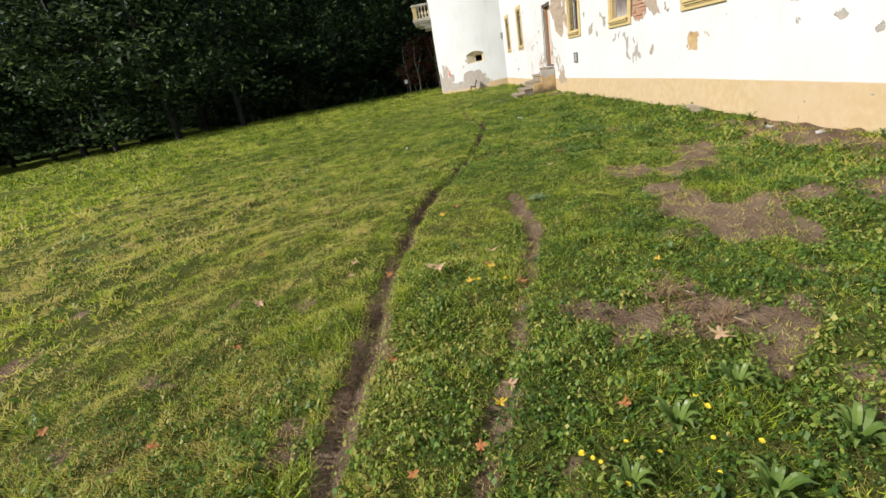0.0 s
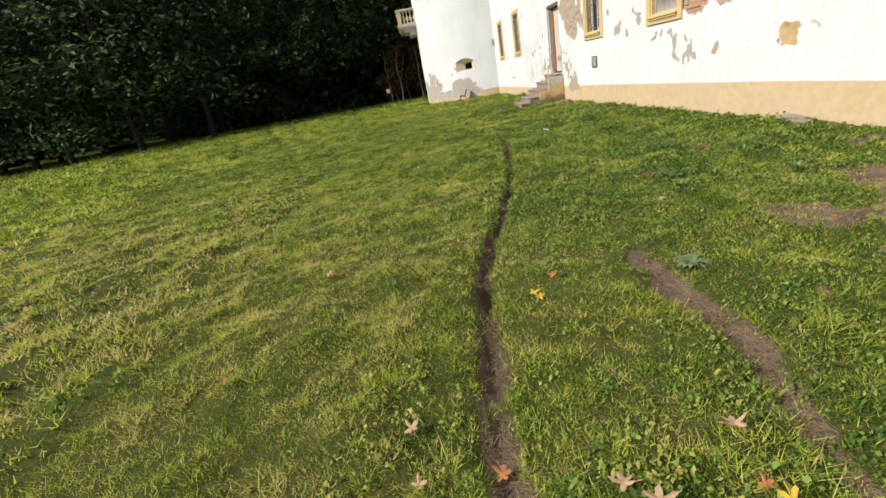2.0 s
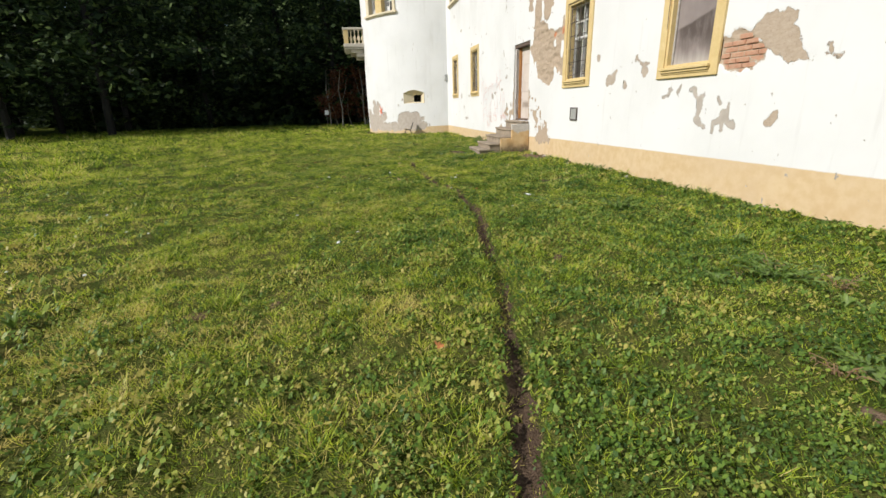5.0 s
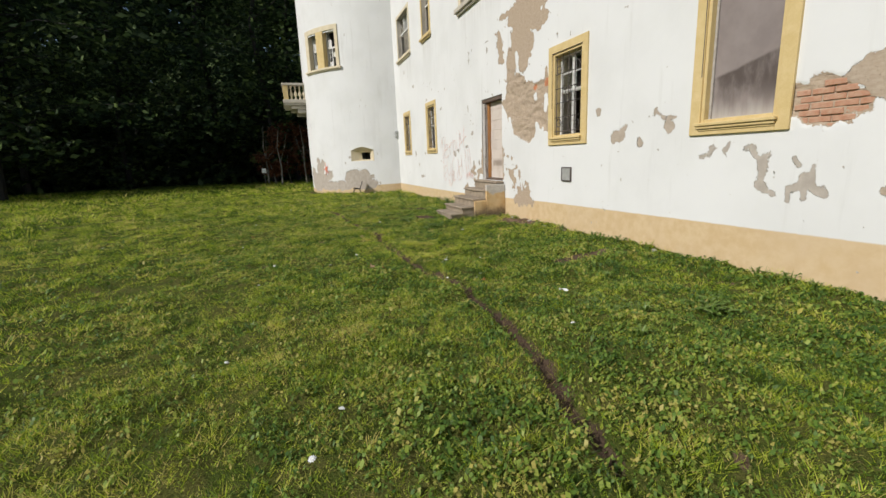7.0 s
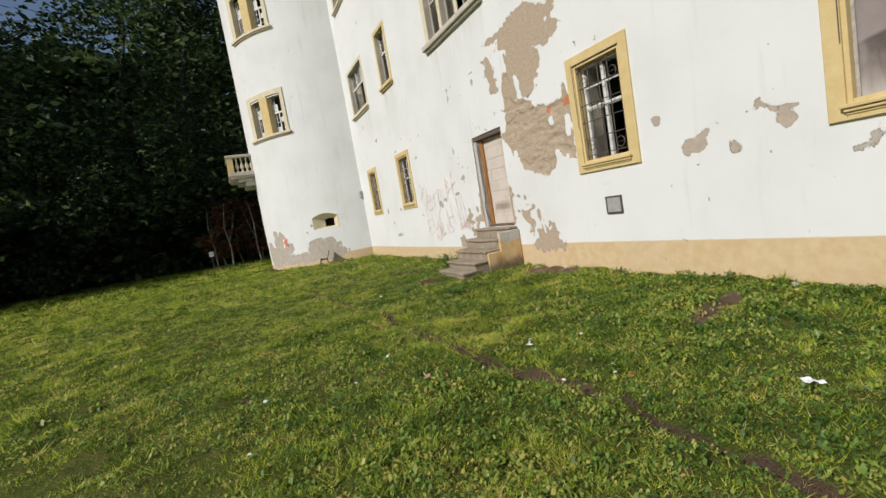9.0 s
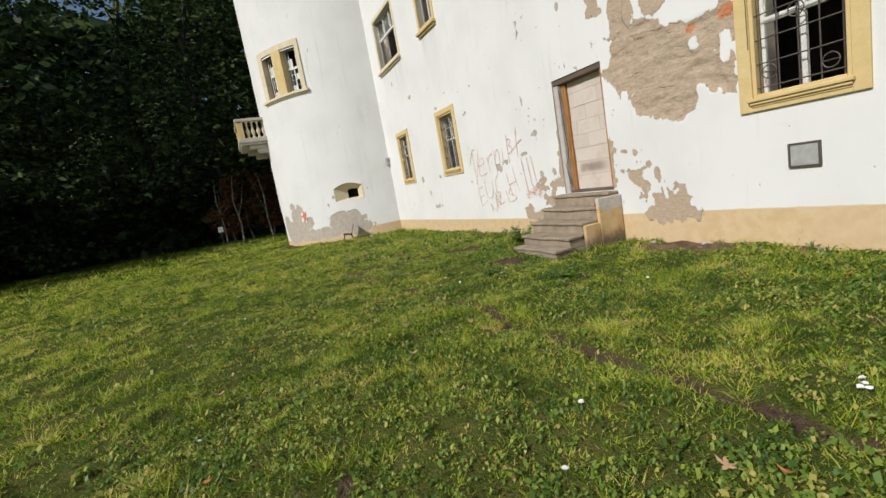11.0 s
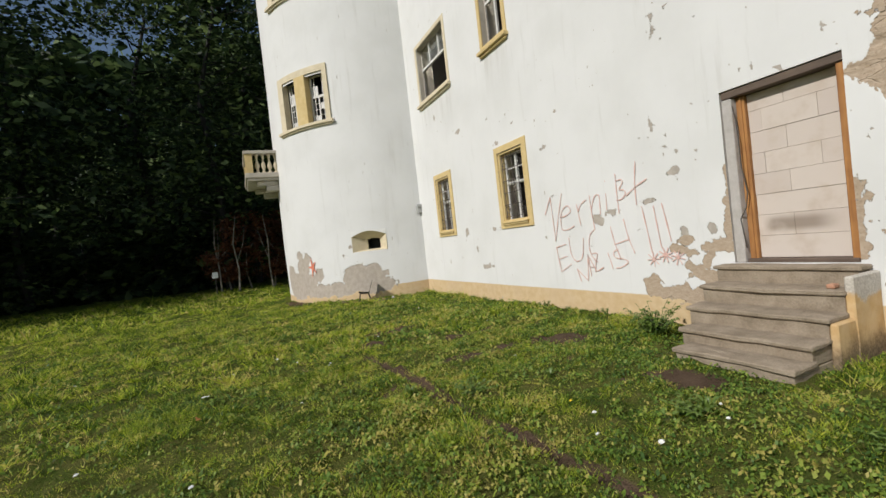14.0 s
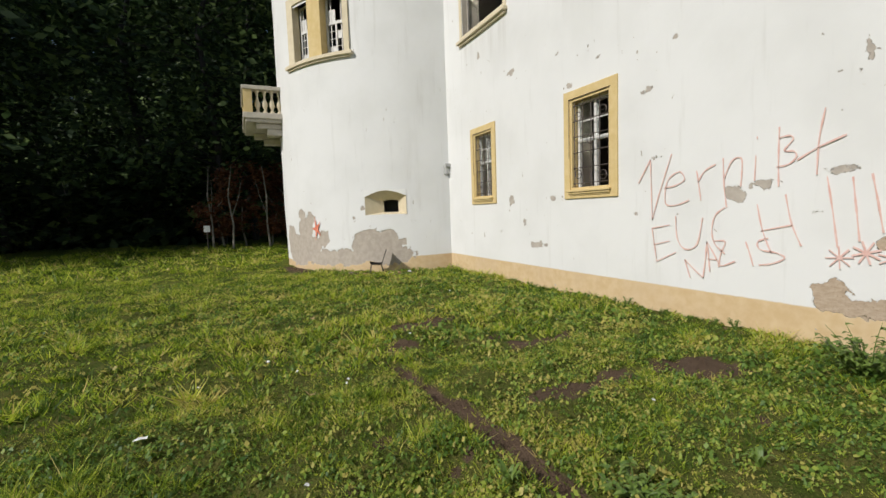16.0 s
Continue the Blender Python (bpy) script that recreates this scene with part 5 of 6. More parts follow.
def build_grass():
    verts, faces, tones, count = [], [], [], 0
    # x0, x1, y0, y1, tufts for a square metre, blades in a tuft, height, width, spread
    zones = (
        (-3.0, 3.2, 0.6, 6.5, 760, 10, 0.036, 0.0025, 0.03), (-3.0, 3.2, 6.5, 13.0, 520, 9, 0.043, 0.0033, 0.034), (-3.0, 3.2, 13.0, 24.0, 430, 9, 0.045, 0.0037, 0.036), (3.2, 4.8, 0.6, 24.0, 270, 9, 0.05, 0.005, 0.042),
        (-8.0, -3.0, 1.0, 24.0, 130, 10, 0.055, 0.006, 0.06),
        (-8.0, 4.8, 24.0, 36.0, 85, 11, 0.07, 0.010, 0.075), (-18.0, -8.0, 6.0, 36.0, 32, 9, 0.095, 0.02, 0.11), (-26.0, 1.0, 36.0, 52.0, 16, 9, 0.11, 0.03, 0.15), (-40.0, -18.0, 20.0, 52.0, 8, 8, 0.11, 0.045, 0.2),
    )
    for x0, x1, y0, y1, density, blades, height, width, spread in zones:
        tufts = int((x1 - x0) * (y1 - y0) * density)
        tx, ty = scatter(tufts, x0, x1, y0, y1, rng)
        lush = fbm(tx, ty, 0.9, 3, 101)
        keep = (rng.random(tufts) < 1 - (0.8 + 0.17 * smooth(ty, 8, 12)) * soil_share(tx, ty) ** 1.3) & free_of_house(tx, ty) & (rng.random(tufts) < 0.95 + 0.5 * lush)
        tx, ty, lush = tx[keep], ty[keep], lush[keep]
        tall = height * np.clip(rng.lognormal(-0.05, 0.25, len(tx)), 0.4, 1.6) * (0.7 + 0.4 * np.clip(lush + 0.2, 0, 1) + 1.9 * np.clip(fbm(tx, ty, 3.4, 3, 107) - 0.08, 0, 1))
        # The sunlit left is put into the tone; blades also darken with y.
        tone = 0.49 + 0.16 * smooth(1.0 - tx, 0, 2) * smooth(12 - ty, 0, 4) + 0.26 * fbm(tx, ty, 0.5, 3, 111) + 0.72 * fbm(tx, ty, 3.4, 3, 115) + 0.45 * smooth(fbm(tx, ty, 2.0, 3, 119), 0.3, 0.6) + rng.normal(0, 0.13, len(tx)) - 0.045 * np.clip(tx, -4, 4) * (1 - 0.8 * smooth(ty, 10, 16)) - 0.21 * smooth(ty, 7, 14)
        hummock = fbm(tx, ty * 1.5, 1.2, 3, 131) * smooth(ty, 12, 20)
        tall = tall * np.clip(1.0 + 2.2 * hummock, 0.45, 2.2)
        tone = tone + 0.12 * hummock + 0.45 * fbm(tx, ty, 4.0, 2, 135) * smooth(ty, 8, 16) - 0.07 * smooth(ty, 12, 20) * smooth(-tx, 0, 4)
        n = len(tx) * blades
        rep = lambda a: np.repeat(a, blades)
        turn = rng.uniform(0, 2 * np.pi, n)
        off = spread * np.sqrt(rng.random(n))
        bx, by = rep(tx) + off * np.cos(turn), rep(ty) + off * np.sin(turn)
        h = rep(tall) * rng.uniform(0.45, 1.25, n)
        lean = h * rng.uniform(0.3, 1.7, n)
        way = turn + rng.normal(0, 0.7, n)
        w = width * rng.uniform(0.6, 1.3, n)
        face = rng.uniform(0, 2 * np.pi, n)
        sx, sy = np.cos(face) * w, np.sin(face) * w
        bz = ground_z(bx, by) - 0.006
        t = np.clip(rep(tone + 0.45 * soil_share(tx, ty)) + rng.normal(0.02, 0.28, n) + (rng.random(n) < 0.08) * 0.4, 0, 1)
        ok = free_of_house(bx, by)
        bx, by, bz, sx, sy, h, lean, way, t = (a[ok] for a in (bx, by, bz, sx, sy, h, lean, way, t))
        n = len(bx)
        lx, ly = lean * np.cos(way), lean * np.sin(way)
        v = np.stack((np.stack((bx - sx, by - sy, bz), 1), np.stack((bx + sx, by + sy, bz), 1), np.stack((bx + lx, by + ly, bz + h), 1)), 1).reshape(-1, 3)
        k = count + np.arange(n) * 3
        f = np.stack((k, k + 1, k + 2), 1)
        per = 3
        verts.append(v)
        faces.append(f)
        tones.append(np.repeat(t, per))
        count += len(v)
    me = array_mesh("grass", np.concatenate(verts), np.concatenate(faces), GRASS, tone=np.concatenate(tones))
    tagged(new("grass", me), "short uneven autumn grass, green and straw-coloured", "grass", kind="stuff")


def build_clover():
    """Low plants between the blades, each a little dome of broad leaves."""
    verts, faces, tones, count = [], [], [], 0
    # x0, x1, y0, y1, plants for a square metre, leaves on each, leaf, spread, height
    zones = (
        (-3.0, 3.4, 0.6, 7.0, 480, 10, 0.006, 0.03, 0.04), (-3.0, 3.4, 7.0, 13.0, 340, 9, 0.0082, 0.036, 0.045), (-3.0, 3.4, 13.0, 24.0, 290, 8, 0.009, 0.038, 0.048), (3.4, 4.75, 0.6, 24.0, 190, 8, 0.011, 0.042, 0.05),
        (-6.0, 4.75, 24.0, 34.0, 75, 8, 0.016, 0.065, 0.055), (-8.0, -3.0, 2.0, 24.0, 75, 7, 0.014, 0.06, 0.055),
    )
    for x0, x1, y0, y1, density, leaves, size, spread, height in zones:
        n = int((x1 - x0) * (y1 - y0) * density)
        x, y = scatter(n, x0, x1, y0, y1, rng)
        patch = fbm(x, y, 0.6, 3, 131) + 0.45 * fbm(x, y, 2.4, 2, 135) + 0.11 * np.clip(x, -2, 3)
        keep = (patch > rng.uniform(-0.75, 0.35, n)) & (rng.random(n) < 1 - 0.97 * soil_share(x, y)) & free_of_house(x, y)
        x, y, patch = x[keep], y[keep], patch[keep]
        n = len(x)
        big = np.clip(rng.lognormal(-0.1, 0.4, n), 0.5, 2.0) * (0.8 + 0.5 * np.clip(patch + 0.1, 0, 1))
        hue = 0.5 + 0.12 * smooth(y, 16, 20) - 0.06 * np.clip(x, -3, 3) * (1 - smooth(y, 10, 16)) + 0.6 * fbm(x, y, 1.8, 3, 141) + rng.normal(0, 0.2, n)
        many = lambda v: np.repeat(v, leaves)
        m = n * leaves
        a = rng.uniform(0, 2 * np.pi, m)
        reach = np.sqrt(rng.random(m))
        off = spread * reach * many(big)
        lx, ly = many(x) + off * np.cos(a), many(y) + off * np.sin(a)
        lz = ground_z(lx, ly) + height * many(big) * (1.05 - 0.75 * reach**2) * rng.uniform(0.55, 1.1, m)
        s = size * rng.uniform(0.6, 1.5, m) * many(np.sqrt(big))
        fall = 0.8 * reach + rng.normal(0, 0.45, m)
        turn = a + rng.normal(0, 0.6, m)
        c, d = np.cos(turn), np.sin(turn)
        roll = rng.normal(0, 0.55, m)
        corners = []
        for along, across in ((1.5, 0.0), (0.2, 0.95), (-1.0, 0.0), (0.2, -0.95)):
            corners.append(np.stack((lx + s * (along * c - across * d), ly + s * (along * d + across * c), lz - s * along * fall + s * across * roll), 1))
        v = np.stack(corners, 1).reshape(-1, 3)
        v[:, 0] = np.minimum(v[:, 0], WALL_X - 0.01)
        k = count + np.arange(m) * 4
        verts.append(v)
        faces.append(np.stack((k, k + 1, k + 2, k + 3), 1))
        tones.append(np.repeat(np.clip(many(hue) + rng.normal(0.02, 0.24, m), 0, 1), 4))
        count += len(v)
    me = array_mesh("clover", np.concatenate(verts), np.concatenate(faces), CLOVER, tone=np.concatenate(tones))
    tagged(new("clover", me), "dense low clover and broad-leaved weeds", "clover", kind="stuff")


build_grass()
build_clover()


# ---- weeds, leaves and flowers ----
def long_leaf(bm, root, way, length, width, rise, droop, lobed=False):
    """One bent leaf with a fold along its middle."""
    side = Vector((-way.y, way.x, 0))
    rows = []
    n = 7
    for k in range(n + 1):
        s = k / n
        p = root + way * (length * s) + Vector((0, 0, rise * math.sin(min(1, s * 1.2) * 1.9) - droop * s * s))
        w = width * math.sin(math.pi * (0.12 + 0.88 * s) ** 0.8) * (0.55 + 0.45 * (k % 2) if lobed else 1)
        w = max(w, 0.0015)
        rows.append((bm.verts.new(p - side * w + Vector((0, 0, w * 0.35))), bm.verts.new(p), bm.verts.new(p + side * w + Vector((0, 0, w * 0.35)))))
    for a, b in zip(rows, rows[1:]):
        bm.faces.new((a[0], a[1], b[1], b[0]))
        bm.faces.new((a[1], a[2], b[2], b[1]))


def rosette(name, x, y, count, length, width, rise, material, label, seed, lobed=False):
    r = random.Random(seed)
    plant = thing(name, (x, y, at_ground(x, y) + 0.005), label, "weed", "weeds in the lawn")
    bm = bmesh.new()
    for k in range(count):
        a = 2 * math.pi * (k + r.uniform(-0.3, 0.3)) / count
        way = Vector((math.cos(a), math.sin(a), 0))
        s = r.uniform(0.65, 1.1)
        long_leaf(bm, way * 0.01, way, length * s, width * s, rise * r.uniform(0.6, 1.4), 0.3 * length * r.uniform(0.1, 0.5), lobed)
    part("leaves", bm, material, plant)
    return plant


rosette("thistle", 0.92, 4.82, 22, 0.13, 0.024, 0.035, THISTLE, "spreading grey-green thistle rosette in the lawn", 3, True)
dock = rosette("dock_plant", 0.72, 1.35, 12, 0.105, 0.015, 0.085, WEED, "broad dock leaves in the lawn", 4)
for k, (x, y, s) in enumerate(((1.05, 1.5, 0.9), (0.45, 1.15, 0.8), (1.3, 1.2, 1.1), (0.9, 1.05, 1.0), (1.5, 3.0, 0.7), (2.25, 6.6, 1.0), (1.75, 6.4, 0.8), (2.6, 7.6, 0.9), (2.1, 8.2, 1.0), (3.1, 9.0, 1.0), (2.4, 11.2, 1.0), (1.9, 10.7, 0.9), (2.9, 12.4, 0.8), (2.05, 19.25, 1.3), (1.75, 21.0, 1.0), (0.2, 21.6, 1.1), (-2.6, 6.2, 0.8), (-3.2, 8.8, 1.0), (2.0, 17.6, 1.0), (1.2, 14.0, 0.7), (1.6, 23.0, 0.9), (-1.4, 12.3, 0.8), (2.8, 6.2, 1.0), (0.05, 5.9, 0.6))):
    copy_thing(dock, pose(x, y, at_ground(x, y) + 0.005, 0, 0, 70 * k) @ Matrix.Scale(s, 4))


def dry_weed(x, y, size, count, seed, label):
    r = random.Random(seed)
    plant = thing("dry_weed", (x, y, at_ground(x, y)), label, "weed", "dry weeds")
    for k in range(count):
        a = r.uniform(0, 6.28)
        out = r.uniform(0.2, 1.0) * size
        up = size * r.uniform(0.25, 0.8)
        px, py = out * math.cos(a), out * math.sin(a)
        bm = bar([(0.25 * px, 0.25 * py, 0), (0.5 * px, 0.55 * py, up * 0.6), (px, py, up * r.uniform(0.5, 1))], [0.004, 0.003, 0.002], 4)
        for j in range(5):
            s = r.uniform(0.3, 1)
            long_leaf(bm, Vector((px * s, py * s, up * 0.7 * s)), Vector((math.cos(a + j), math.sin(a + j), 0)), size * 0.22, size * 0.025, 0.01, 0.02)
        part("stalk", bm, DRY, plant)


for k, (x, y, s, c) in enumerate(((1.22, 2.42, 0.2, 12), (1.28, 2.0, 0.2, 14), (1.1, 2.2, 0.18, 8), (0.6, 2.32, 0.13, 7), (2.93, 7.9, 0.24, 7), (2.75, 8.3, 0.2, 6), (1.75, 6.95, 0.16, 7), (2.1, 17.6, 0.15, 6), (2.5, 17.0, 0.15, 5))):
    dry_weed(x, y, s, c, k, "dry brown broken weed stalks on bare earth")


def bushy(name, x, y, width, height, stems, leaves, leaf, material, label, seed, category="weed", group=""):
    """A small leafy plant: stems with leaves all along."""
    r = random.Random(seed)
    plant = thing(name, (x, y, at_ground(x, y)), label, category, group)
    crown = bmesh.new()
    for k in range(stems):
        a = r.uniform(0, 6.28)
        out, up = width / 2 * math.sqrt(r.random()), height * r.uniform(0.5, 1)
        tip = Vector((out * math.cos(a), out * math.sin(a), up))
        part("stem", bar([(0.02 * math.cos(a), 0.02 * math.sin(a), 0), tip * 0.6 + Vector((0, 0, up * 0.12)), tip], [0.006, 0.004, 0.002], 4), material, plant)
        for j in range(leaves):
            s = r.uniform(0.15, 1)
            b = r.uniform(0, 6.28)
            long_leaf(crown, tip * s, Vector((math.cos(b), math.sin(b), 0)), leaf * r.uniform(0.6, 1.2), leaf * 0.28, leaf * 0.2, leaf * 0.3)
    part("leaves", crown, material, plant)
    return plant


bushy("nettle_bush", 3.95, 21.32, 0.85, 0.5, 30, 15, 0.075, WEED, "leafy green bush growing beside the steps", 5, "shrub")
for k, (x, y, w) in enumerate(((2.6, 8.1, 0.8), (3.2, 7.5, 0.7), (2.2, 11.4, 0.9), (3.0, 11.0, 0.7), (2.0, 6.9, 0.6), (1.9, 19.3, 0.4), (0.75, 21.1, 0.6), (2.4, 18.0, 0.8))):
    bushy("leafy_weed", x, y, w, 0.13, 22, 6, 0.06, WEED, "low patch of broad-leaved weeds in the lawn", 50 + k, "weed", "leafy weeds")
small = bushy("wall_weed", 4.62, 16.0, 0.2, 0.14, 6, 7, 0.04, WEED, "small green weed at the foot of the wall", 6, "weed", "weeds along the wall")
r = random.Random(11)
for k in range(46):
    y = r.choice((r.uniform(3.2, 19.0), r.uniform(21.6, 31.2)))
    x = 4.66 - abs(r.gauss(0, 0.1))
    copy_thing(small, pose(x, y, at_ground(x, y), 0, 0, r.uniform(0, 360)) @ Matrix.Scale(r.uniform(0.5, 1.3), 4))


def fallen_leaf(material, label, size, seed):
    """A curled five-lobed leaf with its stalk."""
    r = random.Random(seed)
    bm = bmesh.new()
    mid = bm.verts.new((0, 0, 0.006))
    rim = []
    for k in range(20):
        a = 2 * math.pi * k / 20
        lobe = 0.42 + 0.58 * abs(math.cos(2.5 * a)) ** 1.5
        if abs(a - math.pi) < 0.3:
            lobe *= 0.5
        q = size * lobe * r.uniform(0.75, 1.15)
        rim.append(bm.verts.new((q * math.cos(a), q * math.sin(a) * 0.9, 0.004 + size * 0.6 * (q / size) ** 2 * (0.5 + 0.5 * math.sin(2 * a + seed)))))
    for k in range(20):
        bm.faces.new((mid, rim[k], rim[(k + 1) % 20]))
    leaf = thing("fallen_leaf", (0, 0, 0), label, "leaf", "fallen leaves")
    part("blade", bm, material, leaf)
    part("stalk", bar([(-size * 0.3, 0, 0.004), (-size * 1.3, size * 0.1, 0.012)], 0.0018, 4), material, leaf)
    return leaf


def strew(master, places, seed, lift=0.045):
    r = random.Random(seed)
    for k, (x, y) in enumerate(places):
        m = pose(x, y, at_ground(x, y) + lift + r.uniform(-0.008, 0.015), r.uniform(-18, 18), r.uniform(-18, 18), r.uniform(0, 360)) @ Matrix.Scale(r.uniform(0.75, 1.2), 4)
        if k == 0:
            master.matrix_basis = m
        else:
            copy_thing(master, m)


strew(fallen_leaf(LEAF_ORANGE, "orange-brown fallen maple leaf in the grass", 0.042, 1), ((-1.73, 1.68), (-1.65, 2.53), (-3.69, 3.44), (-0.53, 2.12), (-0.36, 1.28), (-2.54, 1.94), (-2.16, 4.34), (0.14, 3.14), (0.37, 2.9), (-0.01, 4.98), (-0.24, 7.74), (-1.98, 25.4), (-1.9, 18.8), (-2.2, 16.0), (0.27, 14.06), (3.3, 16.4), (3.55, 15.2), (0.51, 16.9), (-2.04, 22.3), (0.56, 1.48), (2.1, 5.0), (1.4, 13.0), (-0.08, 1.41), (-0.69, 3.45)), 1)
strew(fallen_leaf(LEAF_BUFF, "pale buff fallen leaf in the grass", 0.042, 2), ((-1.72, 3.14), (0.1, 1.73), (1.17, 1.82), (-1.76, 3.19), (-1.05, 3.73), (-1.02, 3.4), (0.22, 3.41), (-1.79, 5.74), (-0.23, 3.12), (-0.3, 3.22), (-1.78, 5.74), (-2.18, 17.45), (0.14, 14.25), (-0.17, 17.83), (-0.44, 16.9), (1.34, 6.03), (0.42, 17.3), (2.3, 17.5), (-0.75, 23.5), (-0.26, 26.7)), 2)
strew(fallen_leaf(LEAF_YELLOW, "bright yellow fallen maple leaf in the grass", 0.04, 3), ((0.04, 1.67), (1.33, 2.82), (0.0, 2.84), (-0.19, 4.79), (-0.19, 4.67), (0.17, 3.07)), 3)


def flower(name, petals, radius, height, material, label, category):
    plant = thing(name, (0, 0, 0), label, category, category + "s in the grass")
    part("stem", bar([(0, 0, 0), (0.006, 0.004, height)], 0.002, 4), WEED, plant)
    bm = bmesh.new()
    for ring, (r, z) in enumerate(((radius, 0.0), (radius * 0.65, 0.006))):
        for k in range(petals):
            a = 2 * math.pi * (k + 0.5 * ring) / petals
            w = 2.2 * r / petals
            c, s = math.cos(a), math.sin(a)
            pts = [(0, 0, height + z), (0.6 * r * c - w * s, 0.6 * r * s + w * c, height + z + 0.003), (r * c, r * s, height + z + 0.001), (0.6 * r * c + w * s, 0.6 * r * s - w * c, height + z + 0.003)]
            bm.faces.new([bm.verts.new(p) for p in pts])
    part("petals", bm, material, plant)
    return plant


strew(flower("dandelion", 9, 0.017, 0.07, PETAL, "small bright yellow flower on a thin stem", "dandelion"), ((0.87, 1.46), (0.72, 1.4), (0.81, 1.24), (0.35, 1.25), (0.85, 1.38), (0.77, 1.13), (0.41, 1.12), (0.32, 1.29), (0.37, 1.22), (0.07, 2.89), (0.24, 2.81), (2.18, 6.72), (1.77, 6.9), (0.14, 14.25), (1.02, 20.3), (1.32, 20.13), (0.3, 14.1), (1.5, 17.4), (0.5, 1.3), (0.6, 1.25), (2.6, 7.3), (2.2, 9.3), (3.3, 10.9), (0.95, 1.2)), 4, 0.0)
r = random.Random(21)
spots = [(-3.17, 9.68), (-1.32, 6.81), (-3.52, 11.3), (-0.89, 10.0), (1.33, 14.2), (1.38, 13.1), (0.03, 15.1), (-1.28, 14.9), (1.31, 14.2), (-0.45, 14.7), (1.94, 19.0), (2.16, 19.2), (1.08, 19.5), (1.2, 19.0), (-0.35, 23.8), (-1.74, 24.2), (-0.35, 23.7), (1.38, 10.94)] + [(r.uniform(-6, 3), r.uniform(9, 30)) for k in range(40)]
strew(flower("daisy", 10, 0.02, 0.075, WHITE_PETAL, "small white daisy in the grass", "daisy"), spots, 5, 0.0)


def scrap(x, y, size, seed, label):
    bm = bmesh.new()
    bmesh.ops.create_grid(bm, x_segments=6, y_segments=5, size=size)
    for v in bm.verts:
        v.co.z = 0.5 * size * noise.noise(v.co * 9 / (size * 10) + Vector((seed, seed, 0))) + 0.3 * size
        v.co.y *= 0.65
    ob = part("paper_scrap", bm, PAPER)
    ob.location, ob.rotation_euler = (x, y, at_ground(x, y) + 0.045), (0.1, 0.1, seed)
    tagged(ob, label, "litter")


scrap(2.0, 12.04, 0.075, 1, "crumpled white paper lying in the grass")
scrap(1.3, 14.2, 0.035, 2, "small white paper scrap in the grass")
scrap(-2.05, 23.3, 0.05, 3, "small white paper scrap in the grass")


# ---- trees ----
def tree(name, height, radius, clear, leaves, leaf, seed, label, material=TREE_LEAF, bark=BARK, category="tree", group="park trees", trunk=0.26, limbs=52, clump=0.09):
    """A tapered trunk with limbs and twigs, and flat sprays of leaves along them."""
    g = np.random.default_rng(seed)
    r = random.Random(seed)
    t = thing(name, (0, 0, 0), label, category, group)
    bend = [Vector((0.3 * r.uniform(-1, 1) * k, 0.3 * r.uniform(-1, 1) * k, height * 0.9 * k / 4)) for k in range(5)]
    bm = bar(bend, [trunk, trunk * 0.8, trunk * 0.6, trunk * 0.35, trunk * 0.1], 8)
    ends = []
    for k in range(limbs):
        s = 0.98 * r.random() ** 1.05
        z = clear + (height - clear) * s
        f = min(z / (height * 0.9), 1) * 4
        i = min(int(f), 3)
        root = bend[i].lerp(bend[i + 1], f - i)
        a = r.uniform(0, 6.28)
        reach = radius * (1.0 - 0.75 * max(0, s - 0.3) ** 1.2) * r.uniform(0.45, 1.0)
        tip = root + Vector((reach * math.cos(a), reach * math.sin(a), reach * r.uniform(-0.2, 0.45)))
        half = root.lerp(tip, 0.5) + Vector((0, 0, reach * 0.12))
        tube(bm, [root, half, tip], [trunk * 0.2, trunk * 0.11, 0.015], 4)
        ends += [tip, half.lerp(tip, 0.5), half, root.lerp(half, 0.5)]
        for j in range(3):
            q = half.lerp(tip, r.uniform(-0.3, 0.9))
            b = a + r.choice((-1, 1)) * r.uniform(0.5, 1.3)
            ends.append(q + Vector((math.cos(b), math.sin(b), r.uniform(-0.35, 0.3))) * reach * r.uniform(0.15, 0.4))
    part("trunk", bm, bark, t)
    at = np.array([list(p) for p in ends])
    weight = g.uniform(0.3, 1.6, len(ends))
    pick = g.choice(len(ends), leaves, p=weight / weight.sum())
    c = at[pick] + g.normal(0, 1, (leaves, 3)) * np.array((radius * clump, radius * clump, radius * clump * 0.55))
    out = np.hypot(c[:, 0] - at[pick][:, 0], c[:, 1] - at[pick][:, 1])
    c[:, 2] = np.clip(c[:, 2] - 0.35 * out, clear * 0.6, height * 1.05)
    a, b = g.normal(0, 1, (leaves, 3)) * (1, 1, 0.45), g.normal(0, 1, (leaves, 3)) * (1, 1, 0.45)
    a /= np.linalg.norm(a, axis=1)[:, None]
    b -= a * (a * b).sum(1)[:, None]
    b /= np.linalg.norm(b, axis=1)[:, None]
    s = (leaf * g.uniform(0.5, 1.3, leaves))[:, None]
    v = np.stack((c - a * s, c - b * s * 0.5, c + a * s, c + b * s * 0.5), 1).reshape(-1, 3)
    k = np.arange(leaves) * 4
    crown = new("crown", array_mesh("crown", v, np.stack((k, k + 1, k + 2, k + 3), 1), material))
    crown.parent = t
    return t


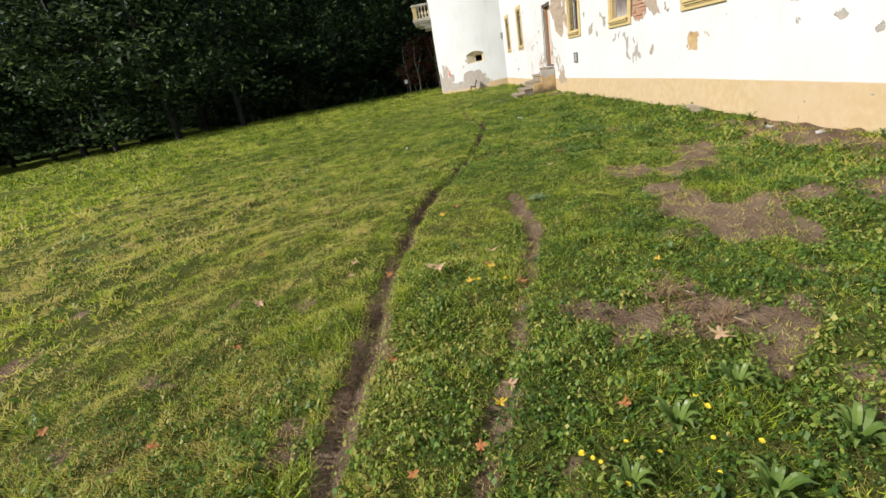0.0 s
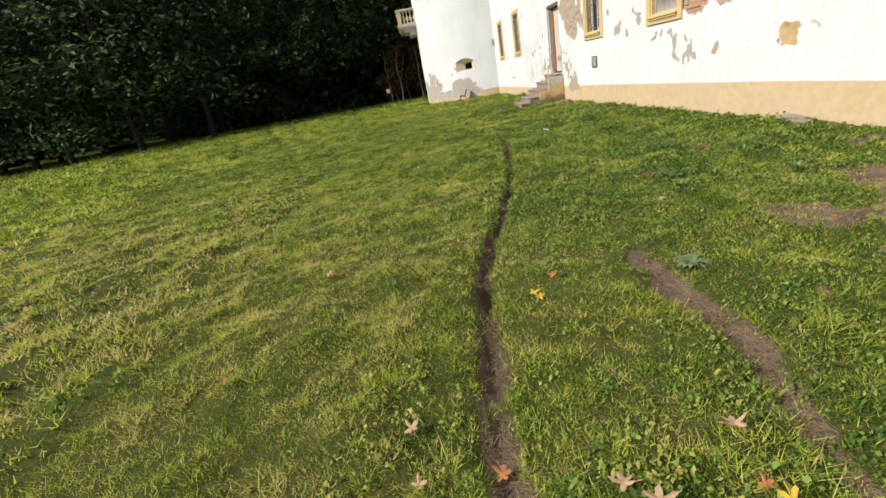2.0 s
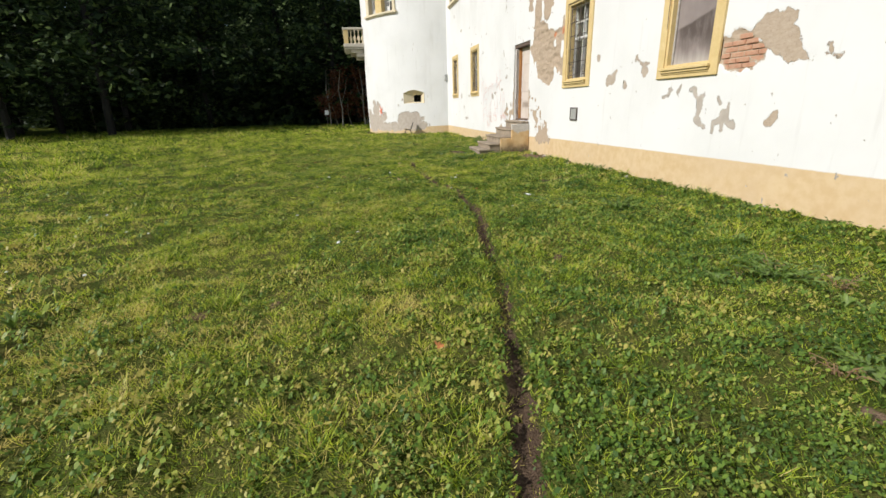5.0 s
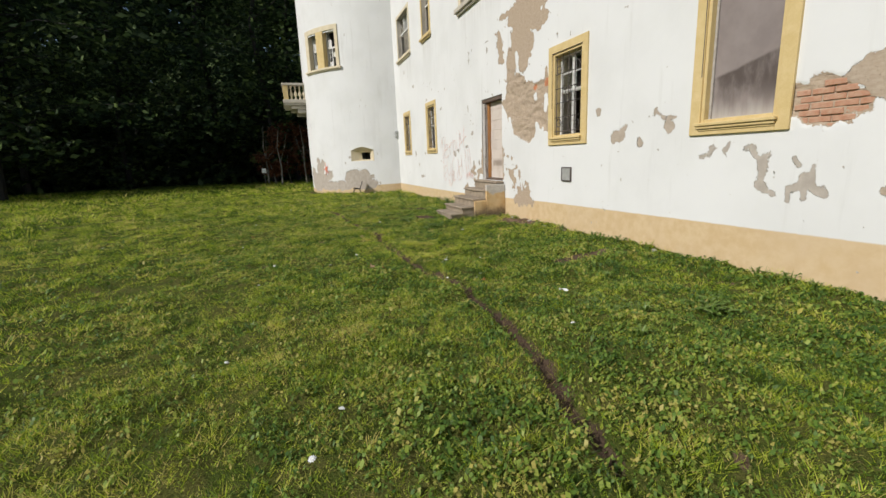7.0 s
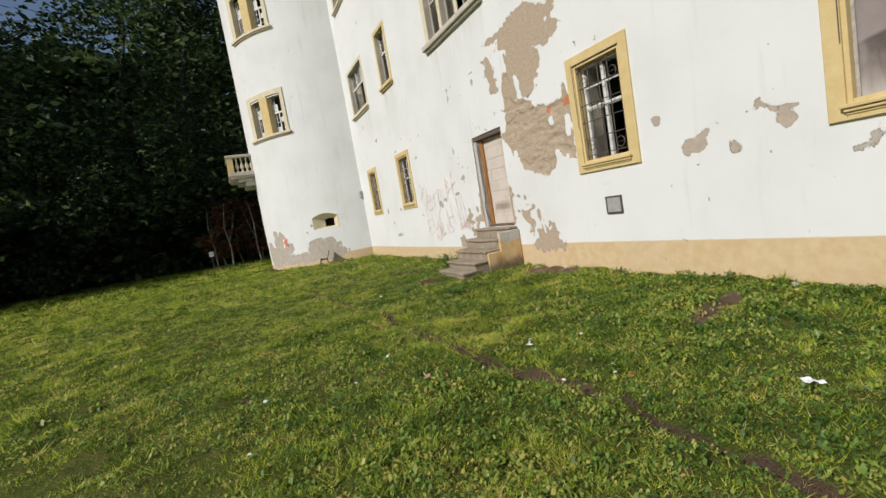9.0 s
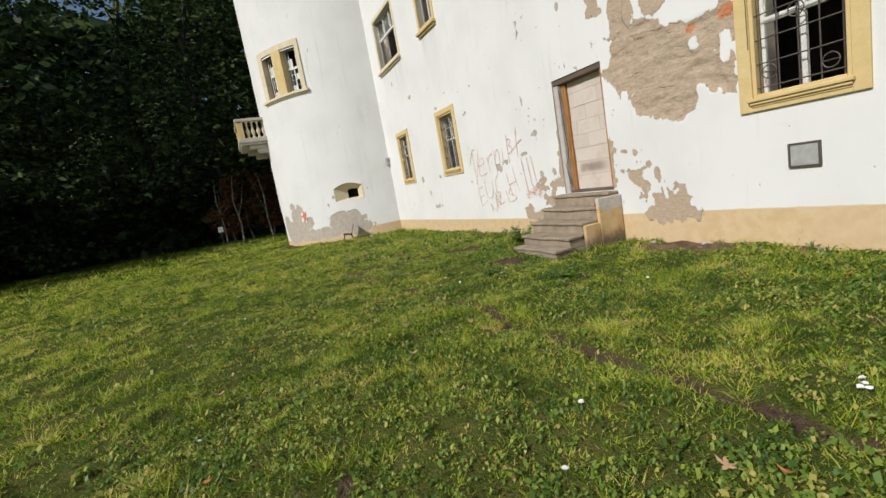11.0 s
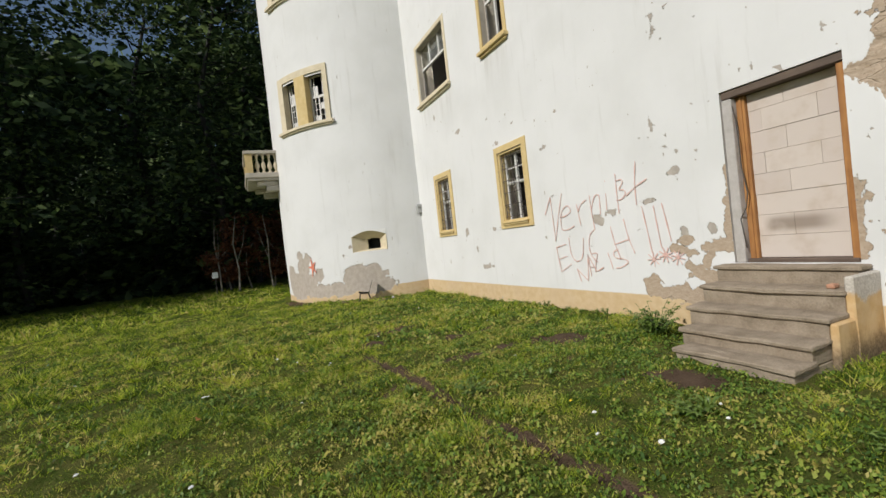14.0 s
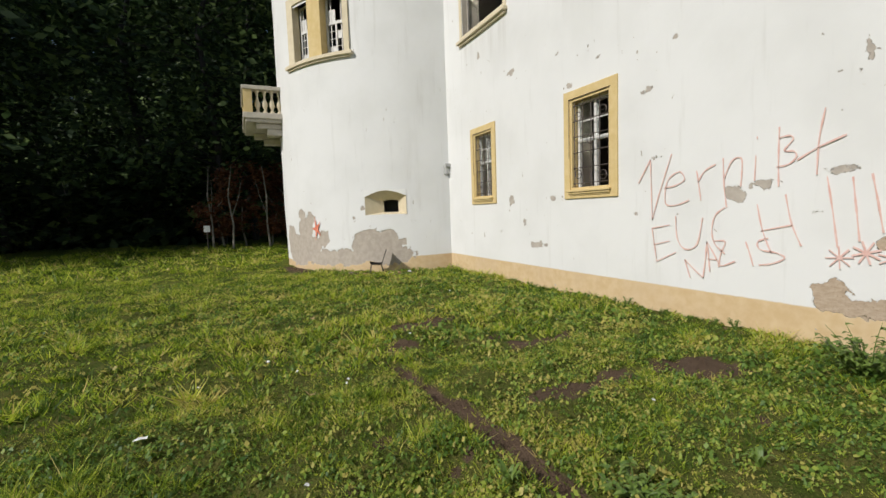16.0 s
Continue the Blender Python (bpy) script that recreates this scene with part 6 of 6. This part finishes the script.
DARK_TREE = "tall leafy park tree with its shade put into the colours"
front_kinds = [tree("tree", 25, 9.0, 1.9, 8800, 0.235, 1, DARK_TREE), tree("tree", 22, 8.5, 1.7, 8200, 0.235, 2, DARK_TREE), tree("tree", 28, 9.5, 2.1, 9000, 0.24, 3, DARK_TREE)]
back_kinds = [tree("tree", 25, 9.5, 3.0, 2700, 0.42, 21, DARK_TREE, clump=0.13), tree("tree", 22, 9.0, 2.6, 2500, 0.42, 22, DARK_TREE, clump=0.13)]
r = random.Random(5)
stand = [[], []]
for row, (y, gap, low) in enumerate(((45.8, 6.6, -62), (58, 7.5, -80), (75, 8.5, -95), (88, 7.5, -105))):
    x = low
    while x < (-19, 12, 16, 20)[row]:
        stand[row > 1].append((x + r.uniform(-1.5, 1.5), y + r.uniform(-1.2, 2.5)))
        x += gap * r.uniform(0.85, 1.2)
# Unseen trees behind the house, added to shade the lawn by the wood.
stand[1] += [(9, 56.5), (18, 58.5), (27, 61), (35, 64)]
# The last four are out of view, added to shade the wood's front.
stand[0] += [(-2.5, 53.5), (4.5, 54.5), (-64, 47), (-70, 40), (-67, 54), (-76, 48)]
for row, masters in zip(stand, (front_kinds, back_kinds)):
    for k, (x, y) in enumerate(row):
        m = pose(x, y, at_ground(x, y) - 0.1, 0, 0, r.uniform(0, 360)) @ Matrix.Scale(r.uniform(0.85, 1.15) * (0.92 if y > 70 else 1.05), 4)
        if k < len(masters):
            masters[k].matrix_basis = m
        else:
            copy_thing(masters[k % len(masters)], m)
# Bushes added to block the bright gaps between the trunks.
under = tree("undergrowth_bush", 3.6, 2.4, 0.2, 900, 0.3, 19, "dark leafy bush added to fill the gaps under the trees", TREE_LEAF, BARK, "shrub", "undergrowth", 0.06, 16, 0.15)
for k in range(54):
    x, y = -92 + 2.6 * k + r.uniform(-1, 1), r.choice((66, 72, 80, 86, 93, 97)) + r.uniform(-3, 3)
    if k >= 40:
        x, y = -28 + 2.2 * (k - 40) + r.uniform(-0.6, 0.6), 62 + r.uniform(-1.5, 1.5)
    m = pose(x, y, at_ground(x, y) - 0.05, 0, 0, 47 * k) @ Matrix.Scale(r.uniform(0.8, 1.9), 4)
    if k == 0:
        under.matrix_basis = m
    else:
        copy_thing(under, m)
rust = tree("autumn_shrub", 6.0, 1.6, 1.0, 2500, 0.13, 9, "rust-brown autumn shrub under the trees", RUST_LEAF, PALE_BARK, "shrub", "autumn shrubs", 0.07, 22, 0.16)
for k, (x, y, s) in enumerate(((-2.3, 50.2, 0.9), (-1.0, 50.9, 1.1), (0.5, 50.4, 1.0), (1.9, 51.6, 1.15), (-24.5, 62, 0.8), (-30, 70, 0.7), (-6, 63, 0.9))):
    m = pose(x, y, at_ground(x, y) - 0.05, 0, 0, 77 * k) @ Matrix.Scale(s, 4)
    if k == 0:
        rust.matrix_basis = m
    else:
        copy_thing(rust, m)
slim = None
for k, (x, y) in enumerate(((-1.8, 48.6), (-2.9, 49.6), (0.3, 48.9), (-13, 61), (-20, 66), (-28, 60), (-9, 67))):
    if slim is None:
        slim = thing("sapling", (x, y, at_ground(x, y)), "slender pale-barked sapling at the wood's edge", "tree", "saplings")
        part("trunk", bar([(0, 0, 0), (0.1, 0.05, 1.5), (-0.1, 0.1, 3.2), (0.2, 0.1, 5.0)], [0.07, 0.055, 0.04, 0.015], 6), PALE_BARK, slim)
        part("limb", bar([(0.05, 0.07, 2.0), (0.5, 0.2, 3.2), (0.7, 0.3, 4.2)], [0.03, 0.02, 0.008], 5), PALE_BARK, slim)
    else:
        copy_thing(slim, pose(x, y, at_ground(x, y) - 0.02, 0, 0, 60 * k))
sign = thing("sign_post", (-3.15, 48.8, at_ground(-3.15, 48.8)), "small white sign on a post beside the trees", "sign")
part("post", bar([(0, 0, -0.1), (0, 0, 1.55)], 0.04, 6), IRON, sign)
part("board", boxes((-0.17, 0.17, -0.07, -0.042, 1.12, 1.5), bevel=0.006), PAPER, sign)
rail_fence = thing("park_fence", (-70, 100, at_ground(-30, 104)), "low pale rail fence beyond the trees", "fence")
for k in range(34):
    part("post", boxes((3 * k - 0.06, 3 * k + 0.06, -0.06, 0.06, -0.2, 1.0), bevel=0.01), PALE_BARK, rail_fence)
for z in (0.45, 0.9):
    part("rail", boxes((0, 99, -0.03, 0.03, z, z + 0.1)), PALE_BARK, rail_fence)
far = tree("far_tree", 17, 9.0, 0.5, 2200, 0.75, 14, "distant leafy tree beyond the park", TREE_LEAF, BARK, "tree", "distant trees", 0.35, 26, 0.16)
for k in range(17):
    x, y = -116 + 7.6 * k + r.uniform(-2, 2), 112 + r.uniform(-3, 8)
    m = pose(x, y, at_ground(x, y) - 0.2, 0, 0, 50 * k) @ Matrix.Scale(r.uniform(1.25, 1.65), 4)
    if k == 0:
        far.matrix_basis = m
    else:
        copy_thing(far, m)
